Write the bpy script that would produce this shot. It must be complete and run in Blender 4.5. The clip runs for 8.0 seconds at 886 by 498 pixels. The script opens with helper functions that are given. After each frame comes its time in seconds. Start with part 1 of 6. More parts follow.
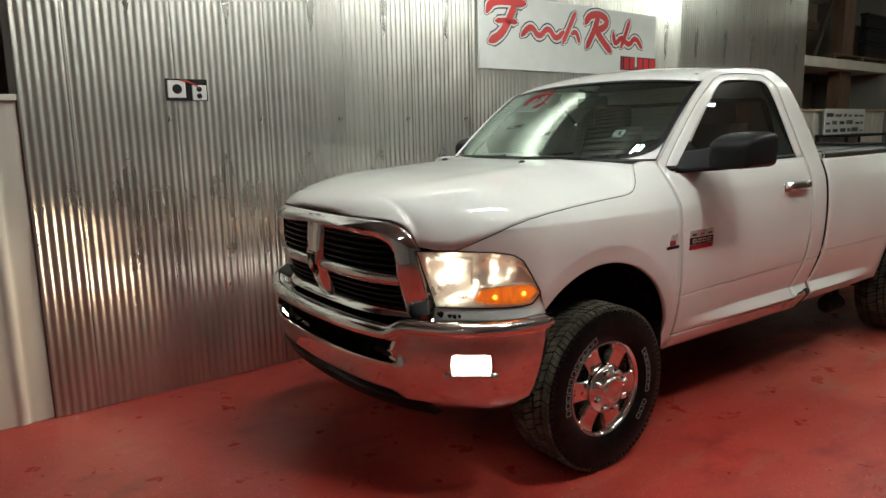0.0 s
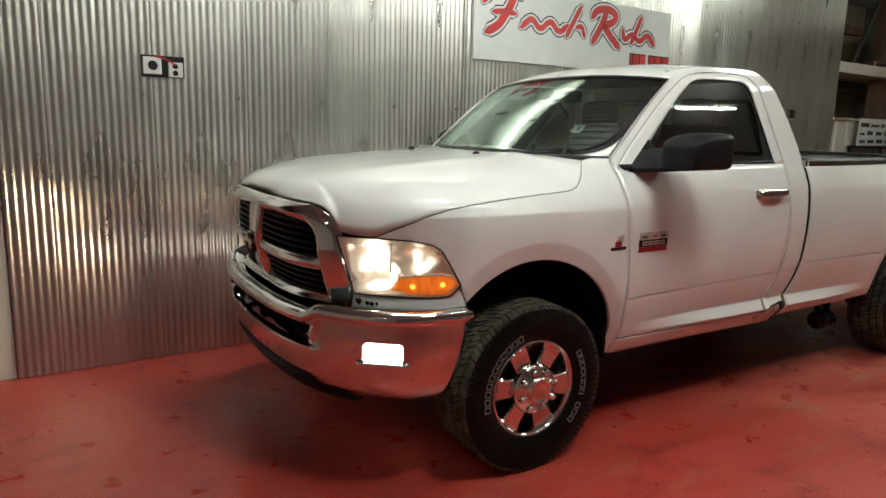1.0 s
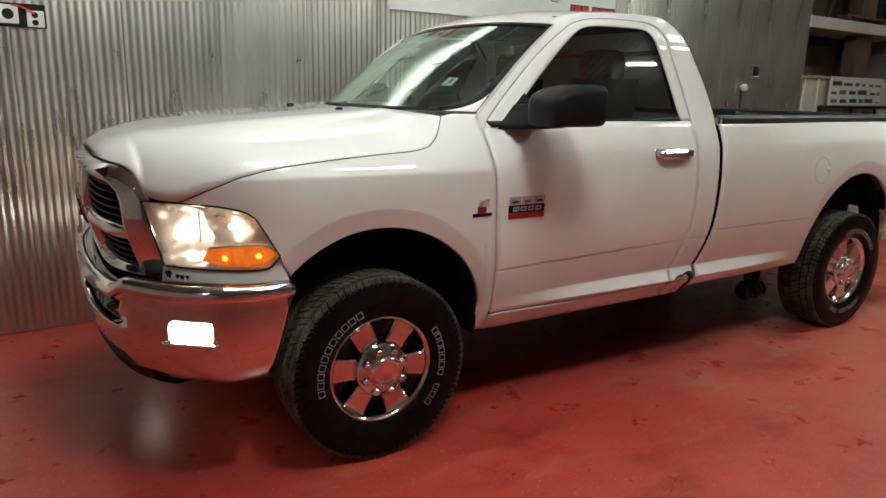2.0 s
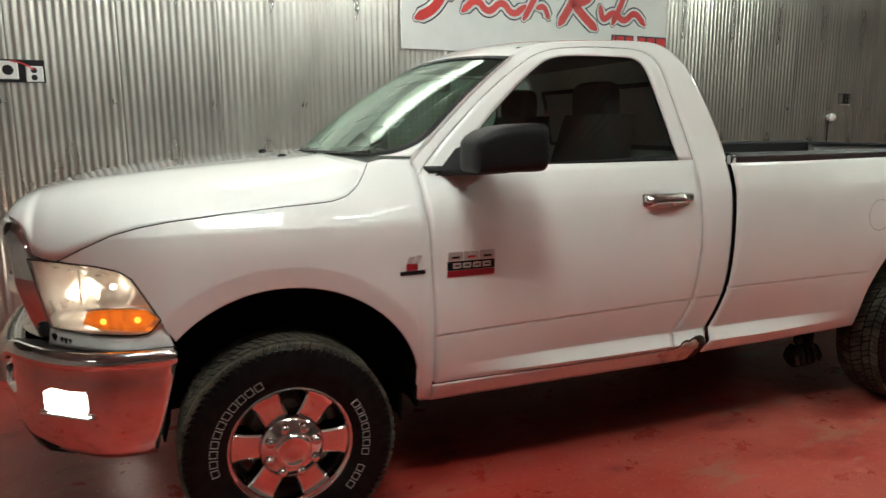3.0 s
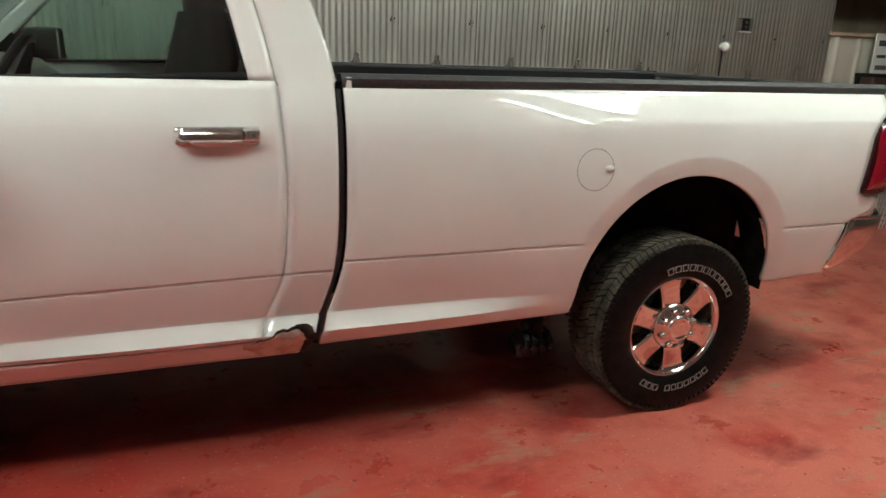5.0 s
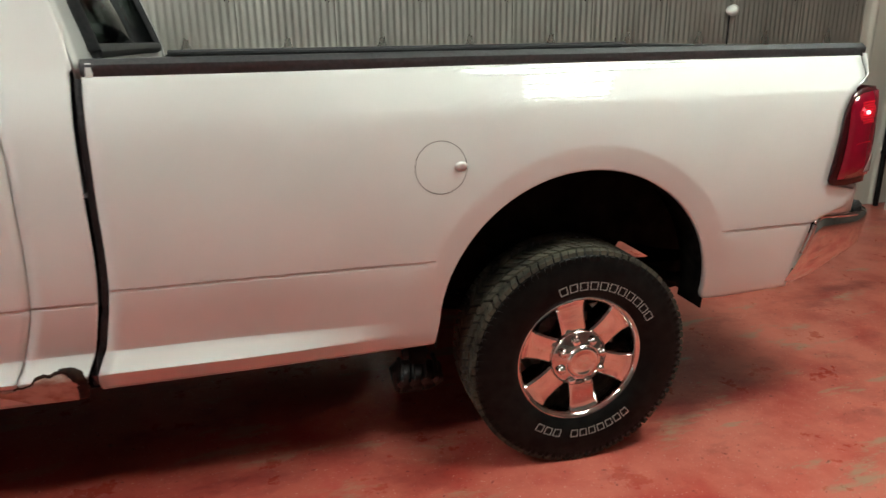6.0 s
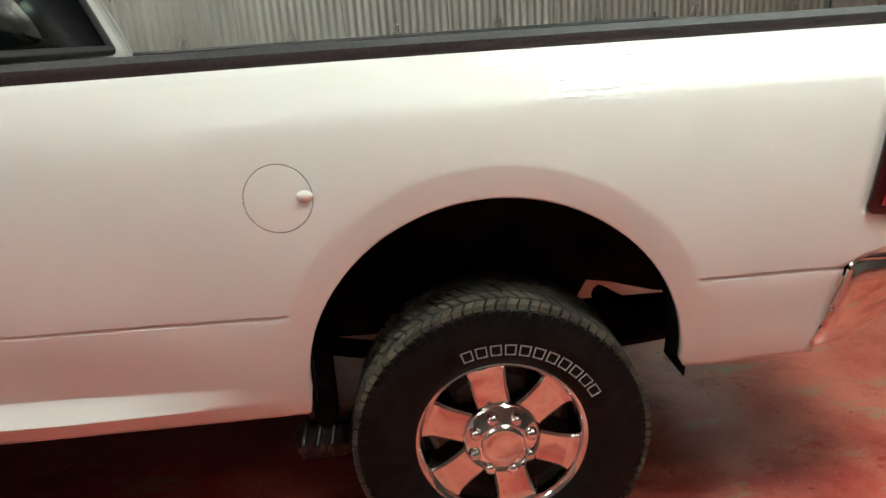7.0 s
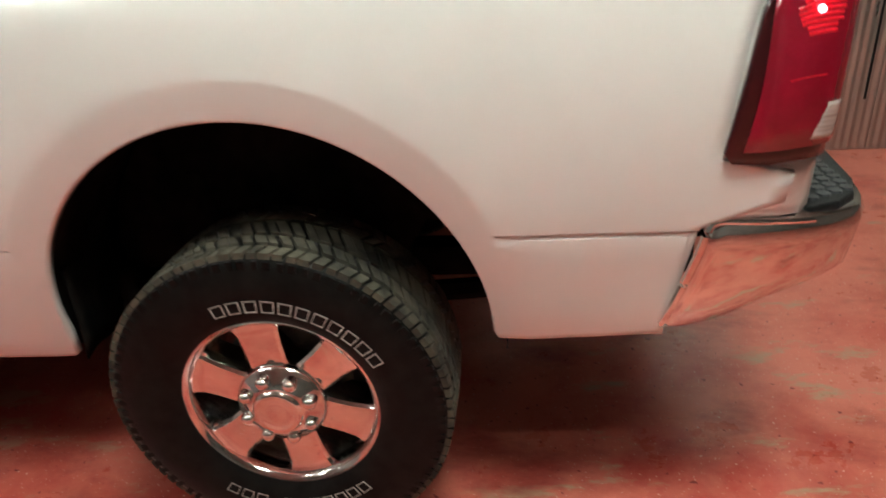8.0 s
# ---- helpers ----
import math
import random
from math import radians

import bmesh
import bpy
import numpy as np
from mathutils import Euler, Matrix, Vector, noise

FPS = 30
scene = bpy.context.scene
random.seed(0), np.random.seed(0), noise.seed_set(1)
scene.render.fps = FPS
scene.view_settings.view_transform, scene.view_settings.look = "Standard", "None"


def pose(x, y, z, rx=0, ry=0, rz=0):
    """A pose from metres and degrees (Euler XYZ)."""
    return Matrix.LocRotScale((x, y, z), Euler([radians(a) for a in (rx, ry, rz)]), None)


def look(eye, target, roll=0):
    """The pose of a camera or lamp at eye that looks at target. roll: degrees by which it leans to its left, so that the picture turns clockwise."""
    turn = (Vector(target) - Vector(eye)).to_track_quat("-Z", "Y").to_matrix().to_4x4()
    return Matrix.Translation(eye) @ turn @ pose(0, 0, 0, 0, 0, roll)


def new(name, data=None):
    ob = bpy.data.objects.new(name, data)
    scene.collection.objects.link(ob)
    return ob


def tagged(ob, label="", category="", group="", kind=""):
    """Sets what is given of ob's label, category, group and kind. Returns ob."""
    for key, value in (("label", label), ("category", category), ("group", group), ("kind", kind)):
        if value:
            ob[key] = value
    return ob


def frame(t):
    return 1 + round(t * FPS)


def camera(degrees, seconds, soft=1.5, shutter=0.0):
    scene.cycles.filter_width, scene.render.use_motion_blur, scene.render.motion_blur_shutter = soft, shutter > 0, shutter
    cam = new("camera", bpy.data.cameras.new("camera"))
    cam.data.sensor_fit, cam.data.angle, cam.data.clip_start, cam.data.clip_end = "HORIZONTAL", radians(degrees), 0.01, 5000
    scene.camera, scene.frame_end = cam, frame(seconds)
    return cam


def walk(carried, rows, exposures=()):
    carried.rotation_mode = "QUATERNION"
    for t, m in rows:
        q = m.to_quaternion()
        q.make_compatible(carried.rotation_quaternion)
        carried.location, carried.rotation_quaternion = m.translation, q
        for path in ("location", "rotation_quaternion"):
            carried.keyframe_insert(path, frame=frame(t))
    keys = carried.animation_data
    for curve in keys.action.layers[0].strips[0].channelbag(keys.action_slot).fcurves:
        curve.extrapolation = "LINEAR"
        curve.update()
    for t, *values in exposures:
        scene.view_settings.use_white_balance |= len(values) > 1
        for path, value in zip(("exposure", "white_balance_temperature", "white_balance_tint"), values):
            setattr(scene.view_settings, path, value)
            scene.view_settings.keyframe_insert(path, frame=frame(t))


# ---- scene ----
cam = camera(65.9, 8.0, shutter=0.25)
EXPOSURES = [(0, -0.25), (1.5, -0.17), (3, -0.12), (5, 0.16), (6.5, 0.3), (8, 0.52)]
PATH = [
    (0, (-2.424, -3.102, 1.628), (-1.279, -1.498, 1.291), -1.3),
    (0.5, (-2.232, -3.204, 1.601), (-1.123, -1.575, 1.257), -0.9),
    (1, (-1.957, -3.365, 1.598), (-0.927, -1.688, 1.243), 1.4),
    (1.5, (-1.607, -3.445, 1.566), (-0.628, -1.754, 1.139), -0.5),
    (1.7, (-1.441, -3.448, 1.566), (-0.377, -1.819, 1.102), 1.0),
    (2.8, (-0.52, -3.487, 1.564), (0.198, -1.658, 1.189), 1.2),
    (3, (-0.346, -3.462, 1.586), (0.375, -1.63, 1.232), -0.3),
    (3.5, (0.13, -3.477, 1.549), (0.778, -1.625, 1.163), 0.5),
    (4, (0.61, -3.432, 1.562), (1.245, -1.601, 1.068), 3.7),
    (4.5, (1.138, -3.321, 1.552), (1.889, -1.53, 1.075), 0.1),
    (5, (1.63, -3.257, 1.538), (2.294, -1.455, 0.981), 2.0),
    (5.2, (1.824, -3.199, 1.515), (2.464, -1.382, 0.978), 1.5),
    (6.3, (2.842, -2.881, 1.478), (3.239, -1.018, 0.87), -0.4),
    (6.5, (2.998, -2.785, 1.451), (3.384, -0.92, 0.841), 0.9),
    (7, (3.399, -2.567, 1.47), (3.457, -0.664, 0.855), -3.9),
    (7.5, (3.8, -2.4, 1.463), (3.642, -0.528, 0.776), -1.3),
    (8, (4.137, -2.182, 1.403), (3.9, -0.407, 0.513), -4.4),
]
walk(cam, [(t, look(eye, target, roll)) for t, eye, target, roll in PATH], EXPOSURES)

# ==== world, light, exposure ====
world = bpy.data.worlds.new("hall_world")
scene.world = world
world.use_nodes = True
world.node_tree.nodes["Background"].inputs[0].default_value = (0.9, 0.93, 1.0, 1)
world.node_tree.nodes["Background"].inputs[1].default_value = 0.0
scene.view_settings.exposure = 0.0

WALL_TURN = 3.0            # the hall's walls against the truck, degrees
WALL_AT = (-1.1, 1.43, 0)  # a point of the metal wall's face
HALL = pose(*WALL_AT, 0, 0, WALL_TURN)
CEILING = 3.7


def lamp(name, kind, place, energy, colour, **more):
    data = bpy.data.lights.new(name, kind)
    data.energy, data.color = energy, colour
    for key, value in more.items():
        if key == "size":
            data.size = value
        elif key == "size_y":
            data.shape, data.size_y = "RECTANGLE", value
        elif key == "radius":
            data.shadow_soft_size = value
        elif key == "spot":
            data.spot_size, data.spot_blend = radians(value), 0.7
    ob = new(name, data)
    ob.matrix_world = place
    return ob


WARM, TUBE = (1.0, 0.74, 0.50), (0.945, 0.995, 0.945)
for s in (-1, 1):
    lamp("headlight_beam", "SPOT", look((-0.95, s * 0.80, 1.0), (-4.0, s * 1.75, 0.45)), 24, WARM, radius=0.06, spot=62)
    lamp("fog_beam", "SPOT", look((-0.80, s * 0.97, 0.665), (-4.0, s * 1.5, 0.25)), 30, WARM, radius=0.05, spot=58)

# ==== materials ====


def material(name):
    m = bpy.data.materials.new(name)
    m.use_nodes = True
    return m, m.node_tree.nodes, m.node_tree.links


def shader(m):
    return m.node_tree.nodes["Principled BSDF"]


def put(sh, **values):
    for key, value in values.items():
        sh.inputs[key.replace("_", " ")].default_value = (*value, 1) if isinstance(value, tuple) and len(value) == 3 else value


def textured(name, colours, scale=8.0, detail=6.0, rough=(0.4, 0.6), bump=0.0, bump_scale=60.0, stretch=(1, 1, 1), metallic=0.0, coat=0.0, stops=(0.35, 0.7)):
    """A surface with grain: noise in its colour, gloss and relief, in metres."""
    m, n, l = material(name)
    sh = shader(m)
    put(sh, Metallic=metallic)
    sh.inputs["Coat Weight"].default_value = coat
    sh.inputs["Coat Roughness"].default_value = 0.05
    co = n.new("ShaderNodeTexCoord")
    mp = n.new("ShaderNodeMapping")
    mp.inputs["Scale"].default_value = stretch
    l.new(co.outputs["Object"], mp.inputs["Vector"])
    a = n.new("ShaderNodeTexNoise")
    a.inputs["Scale"].default_value, a.inputs["Detail"].default_value = scale, detail
    l.new(mp.outputs[0], a.inputs["Vector"])
    ramp = n.new("ShaderNodeValToRGB")
    ramp.color_ramp.elements[0].position, ramp.color_ramp.elements[1].position = stops
    ramp.color_ramp.elements[0].color, ramp.color_ramp.elements[1].color = (*colours[0], 1), (*colours[1], 1)
    l.new(a.outputs["Fac"], ramp.inputs[0])
    l.new(ramp.outputs[0], sh.inputs["Base Color"])
    rr = n.new("ShaderNodeMapRange")
    rr.inputs["To Min"].default_value, rr.inputs["To Max"].default_value = rough
    l.new(a.outputs["Fac"], rr.inputs["Value"])
    l.new(rr.outputs[0], sh.inputs["Roughness"])
    if bump:
        b = n.new("ShaderNodeTexNoise")
        b.inputs["Scale"].default_value, b.inputs["Detail"].default_value = bump_scale, 4
        l.new(mp.outputs[0], b.inputs["Vector"])
        bp = n.new("ShaderNodeBump")
        bp.inputs["Strength"].default_value, bp.inputs["Distance"].default_value = bump, 0.003
        l.new(b.outputs["Fac"], bp.inputs["Height"])
        l.new(bp.outputs[0], sh.inputs["Normal"])
    return m


def glowing(name, colour, strength):
    m, n, l = material(name)
    put(shader(m), Base_Color=colour, Emission_Color=colour, Emission_Strength=strength, Roughness=0.4)
    return m


def pane(name, tint, gloss=1.45, rough=0.0, sheen=(1, 1, 1)):
    """Clear sheet: tinted see-through with a Fresnel gloss on it."""
    m, n, l = material(name)
    n.remove(shader(m))
    clear, shine, mix, fr = (n.new("ShaderNode" + k) for k in ("BsdfTransparent", "BsdfGlossy", "MixShader", "Fresnel"))
    clear.inputs[0].default_value = (*tint, 1)
    shine.inputs["Roughness"].default_value = rough
    shine.inputs[0].default_value = (*sheen, 1)
    fr.inputs["IOR"].default_value = gloss
    l.new(fr.outputs[0], mix.inputs[0])
    l.new(clear.outputs[0], mix.inputs[1])
    l.new(shine.outputs[0], mix.inputs[2])
    l.new(mix.outputs[0], n["Material Output"].inputs[0])
    return m


paint = textured("white_paint", ((0.77, 0.765, 0.745), (0.81, 0.805, 0.785)), scale=3, rough=(0.55, 0.62), coat=1.0)
shader(paint).inputs["Specular IOR Level"].default_value = 0.15
shader(paint).inputs["Coat Roughness"].default_value = 0.02
chrome = textured("chrome", ((0.72, 0.72, 0.71), (0.80, 0.79, 0.78)), scale=20, rough=(0.03, 0.08), metallic=1.0)
dull_chrome = textured("dull_chrome", ((0.55, 0.54, 0.52), (0.68, 0.67, 0.64)), scale=30, rough=(0.16, 0.28), metallic=1.0)
black_plastic = textured("black_plastic", ((0.008, 0.008, 0.009), (0.015, 0.015, 0.016)), scale=200, rough=(0.38, 0.5), bump=0.15, bump_scale=900)
shader(black_plastic).inputs["Specular IOR Level"].default_value = 0.15
grey_plastic = textured("grey_plastic", ((0.035, 0.036, 0.04), (0.06, 0.06, 0.065)), scale=90, rough=(0.5, 0.65), bump=0.2, bump_scale=700)
black_void = textured("underbody_black", ((0.008, 0.008, 0.008), (0.022, 0.020, 0.018)), scale=12, rough=(0.8, 0.95))
shader(black_void).inputs["Specular IOR Level"].default_value = 0.0
greasy_black = textured("greasy_black", ((0.010, 0.009, 0.009), (0.035, 0.030, 0.028)), scale=40, rough=(0.2, 0.5), bump=0.6, bump_scale=120)
rubber = textured("tyre_rubber", ((0.005, 0.005, 0.005), (0.011, 0.0105, 0.010)), scale=25, rough=(0.24, 0.40), bump=0.2, bump_scale=300)
shader(rubber).inputs["Specular IOR Level"].default_value = 0.10
tread_rubber = textured("dusty_tread_rubber", ((0.022, 0.020, 0.015), (0.110, 0.096, 0.068)), scale=14, rough=(0.75, 0.92), bump=0.3, bump_scale=200)
letter_white = textured("tyre_white", ((0.20, 0.195, 0.18), (0.58, 0.56, 0.52)), scale=60, rough=(0.6, 0.8))
seat_cloth = textured("dark_seat_cloth", ((0.008, 0.008, 0.008), (0.020, 0.019, 0.018)), scale=120, rough=(0.85, 0.95), bump=0.4, bump_scale=600)
dash_plastic = textured("dash_plastic", ((0.22, 0.21, 0.18), (0.30, 0.29, 0.25)), scale=60, rough=(0.55, 0.7), bump=0.2, bump_scale=500)
steel = textured("bare_steel", ((0.16, 0.15, 0.14), (0.30, 0.28, 0.26)), scale=14, rough=(0.4, 0.65), metallic=0.8)
filler = textured("flaking_filler", ((0.42, 0.28, 0.21), (0.66, 0.58, 0.50)), scale=22, rough=(0.6, 0.9), bump=0.5, bump_scale=120, stops=(0.3, 0.55))
hole_brown = textured("rust_hole_brown", ((0.010, 0.006, 0.004), (0.05, 0.025, 0.014)), scale=60, rough=(0.8, 0.95), bump=0.4, bump_scale=200)
red_lens = textured("red_lens", ((0.16, 0.0015, 0.012), (0.27, 0.003, 0.022)), scale=10, rough=(0.14, 0.24), coat=1.0)
# faint glow in the lens stands for bulb light behind it
put(shader(red_lens), Emission_Color=(0.50, 0.006, 0.016), Emission_Strength=0.05)
reverse_lens = textured("reverse_lens", ((0.30, 0.22, 0.20), (0.55, 0.46, 0.43)), scale=4, stretch=(1, 1, 30), rough=(0.1, 0.2), coat=1.0)
dark_red = textured("dark_red_lens", ((0.030, 0.001, 0.003), (0.050, 0.002, 0.004)), scale=10, rough=(0.2, 0.3), coat=0.4)
amber = textured("amber_lens_lit", ((0.55, 0.11, 0.01), (0.95, 0.30, 0.03)), scale=38, stretch=(1, 1, 0.25), rough=(0.1, 0.2), coat=1.0)
put(shader(amber), Emission_Color=(0.95, 0.22, 0.02), Emission_Strength=0.6)
glass = pane("green_glass", (0.58, 0.75, 0.68), gloss=1.75)
screen_glass = pane("green_screen_glass", (0.48, 0.63, 0.55), gloss=3.3, sheen=(0.82, 1.0, 0.91))
dark_glass = pane("tinted_glass", (0.30, 0.34, 0.33))
lens_clear = pane("clear_lens", (0.93, 0.92, 0.88))
# translucent share added to the lens to imitate the bulbs' glare
glare_nodes, glare_links = lens_clear.node_tree.nodes, lens_clear.node_tree.links
glare, glare_mix = glare_nodes.new("ShaderNodeBsdfTranslucent"), glare_nodes.new("ShaderNodeMixShader")
glare.inputs[0].default_value, glare_mix.inputs[0].default_value = (0.95, 0.93, 0.88, 1), 0.13
glare_links.new(glare_nodes["Mix Shader"].outputs[0], glare_mix.inputs[1])
glare_links.new(glare.outputs[0], glare_mix.inputs[2])
glare_links.new(glare_mix.outputs[0], glare_nodes["Material Output"].inputs[0])
seam_grey = textured("seam_grey", ((0.16, 0.15, 0.14), (0.24, 0.23, 0.21)), scale=30, rough=(0.6, 0.8))
bulb_glow = glowing("bulb_glow", (1.0, 0.86, 0.66), 16)
lamp_silver = textured("lamp_silver", ((0.76, 0.73, 0.69), (0.86, 0.83, 0.79)), scale=20, rough=(0.22, 0.36), metallic=0.75)
badge_silver = textured("badge_silver", ((0.46, 0.45, 0.44), (0.60, 0.59, 0.57)), scale=60, rough=(0.25, 0.4), metallic=0.5)
fog_glow = glowing("fog_glow", (1.0, 0.93, 0.80), 16)
amber_glow = glowing("amber_glow", (1.0, 0.30, 0.03), 4)
tail_glow = glowing("tail_glow", (1.0, 0.22, 0.26), 7)
lit_red = textured("red_lens_glow", ((0.5, 0.004, 0.012), (0.8, 0.01, 0.03)), scale=160, stretch=(1, 1, 4), rough=(0.1, 0.2), coat=1.0)
put(shader(lit_red), Emission_Color=(1.0, 0.02, 0.06), Emission_Strength=0.09)
tube_glow = glowing("tube_glow", TUBE, 66)
bay_glow = glowing("bay_tube_glow", (0.93, 1.0, 0.915), 84)
green_tube_glow = glowing("green_tube_glow", (0.88, 1.0, 0.875), 66)
galvanised = textured("galvanised_sheet", ((0.44, 0.425, 0.39), (0.60, 0.58, 0.535)), scale=5, detail=8, rough=(0.23, 0.34), metallic=0.82, stretch=(1, 1, 0.25), bump=0.05, bump_scale=14)
# each sheet a little lighter or duller than the next
sheet_nodes, sheet_links = galvanised.node_tree.nodes, galvanised.node_tree.links
sheet_info, sheet_range, sheet_mix = (sheet_nodes.new("ShaderNode" + k) for k in ("ObjectInfo", "MapRange", "VectorMath"))
sheet_range.inputs["To Min"].default_value, sheet_range.inputs["To Max"].default_value = 0.90, 1.16
sheet_mix.operation = "SCALE"
sheet_links.new(sheet_info.outputs["Random"], sheet_range.inputs["Value"])
sheet_links.new(sheet_nodes["Color Ramp"].outputs[0], sheet_mix.inputs[0])
sheet_links.new(sheet_range.outputs[0], sheet_mix.inputs["Scale"])
sheet_links.new(sheet_mix.outputs[0], shader(galvanised).inputs["Base Color"])
cream_sheet = textured("cream_sheet", ((0.56, 0.54, 0.47), (0.66, 0.64, 0.57)), scale=4, rough=(0.4, 0.55), stretch=(1, 1, 0.3))
white_board = textured("white_board", ((0.70, 0.70, 0.68), (0.76, 0.76, 0.74)), scale=5, rough=(0.35, 0.45))
sign_red = textured("sign_red", ((0.55, 0.02, 0.02), (0.62, 0.03, 0.03)), scale=12, rough=(0.4, 0.5))
badge_red = textured("badge_red", ((0.26, 0.012, 0.02), (0.36, 0.02, 0.03)), scale=30, rough=(0.25, 0.4))
sign_navy = textured("sign_navy", ((0.012, 0.013, 0.03), (0.02, 0.02, 0.04)), scale=12, rough=(0.4, 0.5))
tan_wood = textured("tan_board", ((0.36, 0.28, 0.20), (0.50, 0.40, 0.29)), scale=6, rough=(0.6, 0.8), stretch=(1, 1, 0.2))
brown_wood = textured("brown_timber", ((0.10, 0.055, 0.035), (0.19, 0.11, 0.07)), scale=8, rough=(0.5, 0.7), stretch=(1, 1, 0.15))
dark_wood_and_shade = textured("dark_wood_and_shade", ((0.03, 0.022, 0.016), (0.07, 0.05, 0.035)), scale=8, rough=(0.5, 0.7), stretch=(1, 1, 0.15))
low_bounce_grey = textured("low_bounce_grey_paint", ((0.17, 0.16, 0.145), (0.23, 0.22, 0.20)), scale=2, rough=(0.6, 0.8))
west_bounce_white = textured("west_bounce_paint", ((0.50, 0.50, 0.47), (0.60, 0.60, 0.57)), scale=2, rough=(0.6, 0.8))
ceiling_white = textured("ceiling_white", ((0.36, 0.36, 0.345), (0.44, 0.44, 0.42)), scale=2, rough=(0.7, 0.85))


def red_floor():
    """Worn red floor paint: scuffs, dusty patches and bare grey chips; rear light painted into the dusty ones."""
    m, n, l = material("red_floor_paint")
    sh = shader(m)
    sh.inputs["Specular IOR Level"].default_value = 0.42
    co = n.new("ShaderNodeTexCoord")

    def noise_at(scale, detail, rough=0.55, stretch=None):
        t = n.new("ShaderNodeTexNoise")
        t.inputs["Scale"].default_value, t.inputs["Detail"].default_value, t.inputs["Roughness"].default_value = scale, detail, rough
        if stretch:
            mp = n.new("ShaderNodeMapping")
            mp.inputs["Scale"].default_value = stretch
            mp.inputs["Rotation"].default_value = (0, 0, 0.5)
            l.new(co.outputs["Object"], mp.inputs[0])
            l.new(mp.outputs[0], t.inputs["Vector"])
        else:
            l.new(co.outputs["Object"], t.inputs["Vector"])
        return t.outputs["Fac"]

    def ramp(src, a, b, ca=(0, 0, 0), cb=(1, 1, 1)):
        r = n.new("ShaderNodeValToRGB")
        r.color_ramp.elements[0].position, r.color_ramp.elements[1].position = a, b
        r.color_ramp.elements[0].color, r.color_ramp.elements[1].color = (*ca, 1), (*cb, 1)
        l.new(src, r.inputs[0])
        return r.outputs[0]

    def mix(fac, a, b):
        x = n.new("ShaderNodeMix")
        x.data_type = "RGBA"
        l.new(fac, x.inputs["Factor"])
        for sock, v in ((x.inputs["A"], a), (x.inputs["B"], b)):
            if isinstance(v, tuple):
                sock.default_value = (*v, 1)
            else:
                l.new(v, sock)
        return x.outputs["Result"]

    base = ramp(noise_at(1.1, 7), 0.3, 0.7, (0.36, 0.022, 0.018), (0.50, 0.046, 0.034))
    # rear of the bay is worn most; brighter light there is painted in too
    xyz = n.new("ShaderNodeSeparateXYZ")
    l.new(co.outputs["Object"], xyz.inputs[0])
    wear_and_light = n.new("ShaderNodeMapRange")
    for key, value in (("From Min", 2.0), ("From Max", 5.0), ("To Min", 0.15), ("To Max", 0.9)):
        wear_and_light.inputs[key].default_value = value
    l.new(xyz.outputs["X"], wear_and_light.inputs["Value"])

    def times(a, b):
        x = n.new("ShaderNodeMath")
        x.operation = "MULTIPLY"
        l.new(a, x.inputs[0])
        l.new(b, x.inputs[1])
        return x.outputs[0]
    worn = mix(times(ramp(noise_at(1.9, 10, 0.68), 0.45, 0.62), wear_and_light.outputs[0]), base, (0.40, 0.085, 0.058))
    dusty = mix(times(ramp(noise_at(2.6, 9, 0.66), 0.30, 0.56), wear_and_light.outputs[0]), worn, (0.64, 0.185, 0.135))
    flecks = mix(ramp(noise_at(95, 2, 0.5), 0.672, 0.70), dusty, (0.66, 0.36, 0.31))
    spots = mix(ramp(noise_at(34, 3, 0.6), 0.665, 0.70), flecks, (0.20, 0.015, 0.015))
    chips = mix(times(ramp(noise_at(3.4, 9, 0.68, (0.55, 1.7, 1)), 0.565, 0.63), times(wear_and_light.outputs[0], ramp(noise_at(0.9, 3), 0.40, 0.48))), spots, (0.40, 0.27, 0.18))
    stains = mix(ramp(noise_at(1.7, 8, 0.62, (1.0, 1.8, 1)), 0.56, 0.74), chips, (0.21, 0.016, 0.016))
    l.new(stains, sh.inputs["Base Color"])
    rr = n.new("ShaderNodeMapRange")
    rr.inputs["To Min"].default_value, rr.inputs["To Max"].default_value = 0.17, 0.44
    l.new(noise_at(4.0, 8, 0.7), rr.inputs["Value"])
    l.new(rr.outputs[0], sh.inputs["Roughness"])
    bp = n.new("ShaderNodeBump")
    bp.inputs["Strength"].default_value, bp.inputs["Distance"].default_value = 0.25, 0.004
    l.new(noise_at(30, 6, 0.6), bp.inputs["Height"])
    l.new(bp.outputs[0], sh.inputs["Normal"])
    return m


floor_paint = red_floor()

# ==== the body's form ====

def smooth(a, b, v):
    k = min(1.0, max(0.0, (v - a) / (b - a)))
    return k * k * (3 - 2 * k)

def table(knots, v):
    """Smooth curve through (v, value) knots."""
    if v <= knots[0][0]:
        return knots[0][1]
    for i in range(len(knots) - 1):
        (a, p), (b, q) = knots[i], knots[i + 1]
        if v <= b:
            lo = knots[i - 1] if i else knots[i]
            hi = knots[i + 2] if i + 2 < len(knots) else knots[i + 1]
            m0 = (q - lo[1]) / (b - lo[0])
            m1 = (hi[1] - p) / (hi[0] - a)
            h = b - a
            k = (v - a) / h
            return ((2 * k**3 - 3 * k**2 + 1) * p + (k**3 - 2 * k**2 + k) * h * m0
                    + (-2 * k**3 + 3 * k**2) * q + (k**3 - k**2) * h * m1)
    return knots[-1][1]

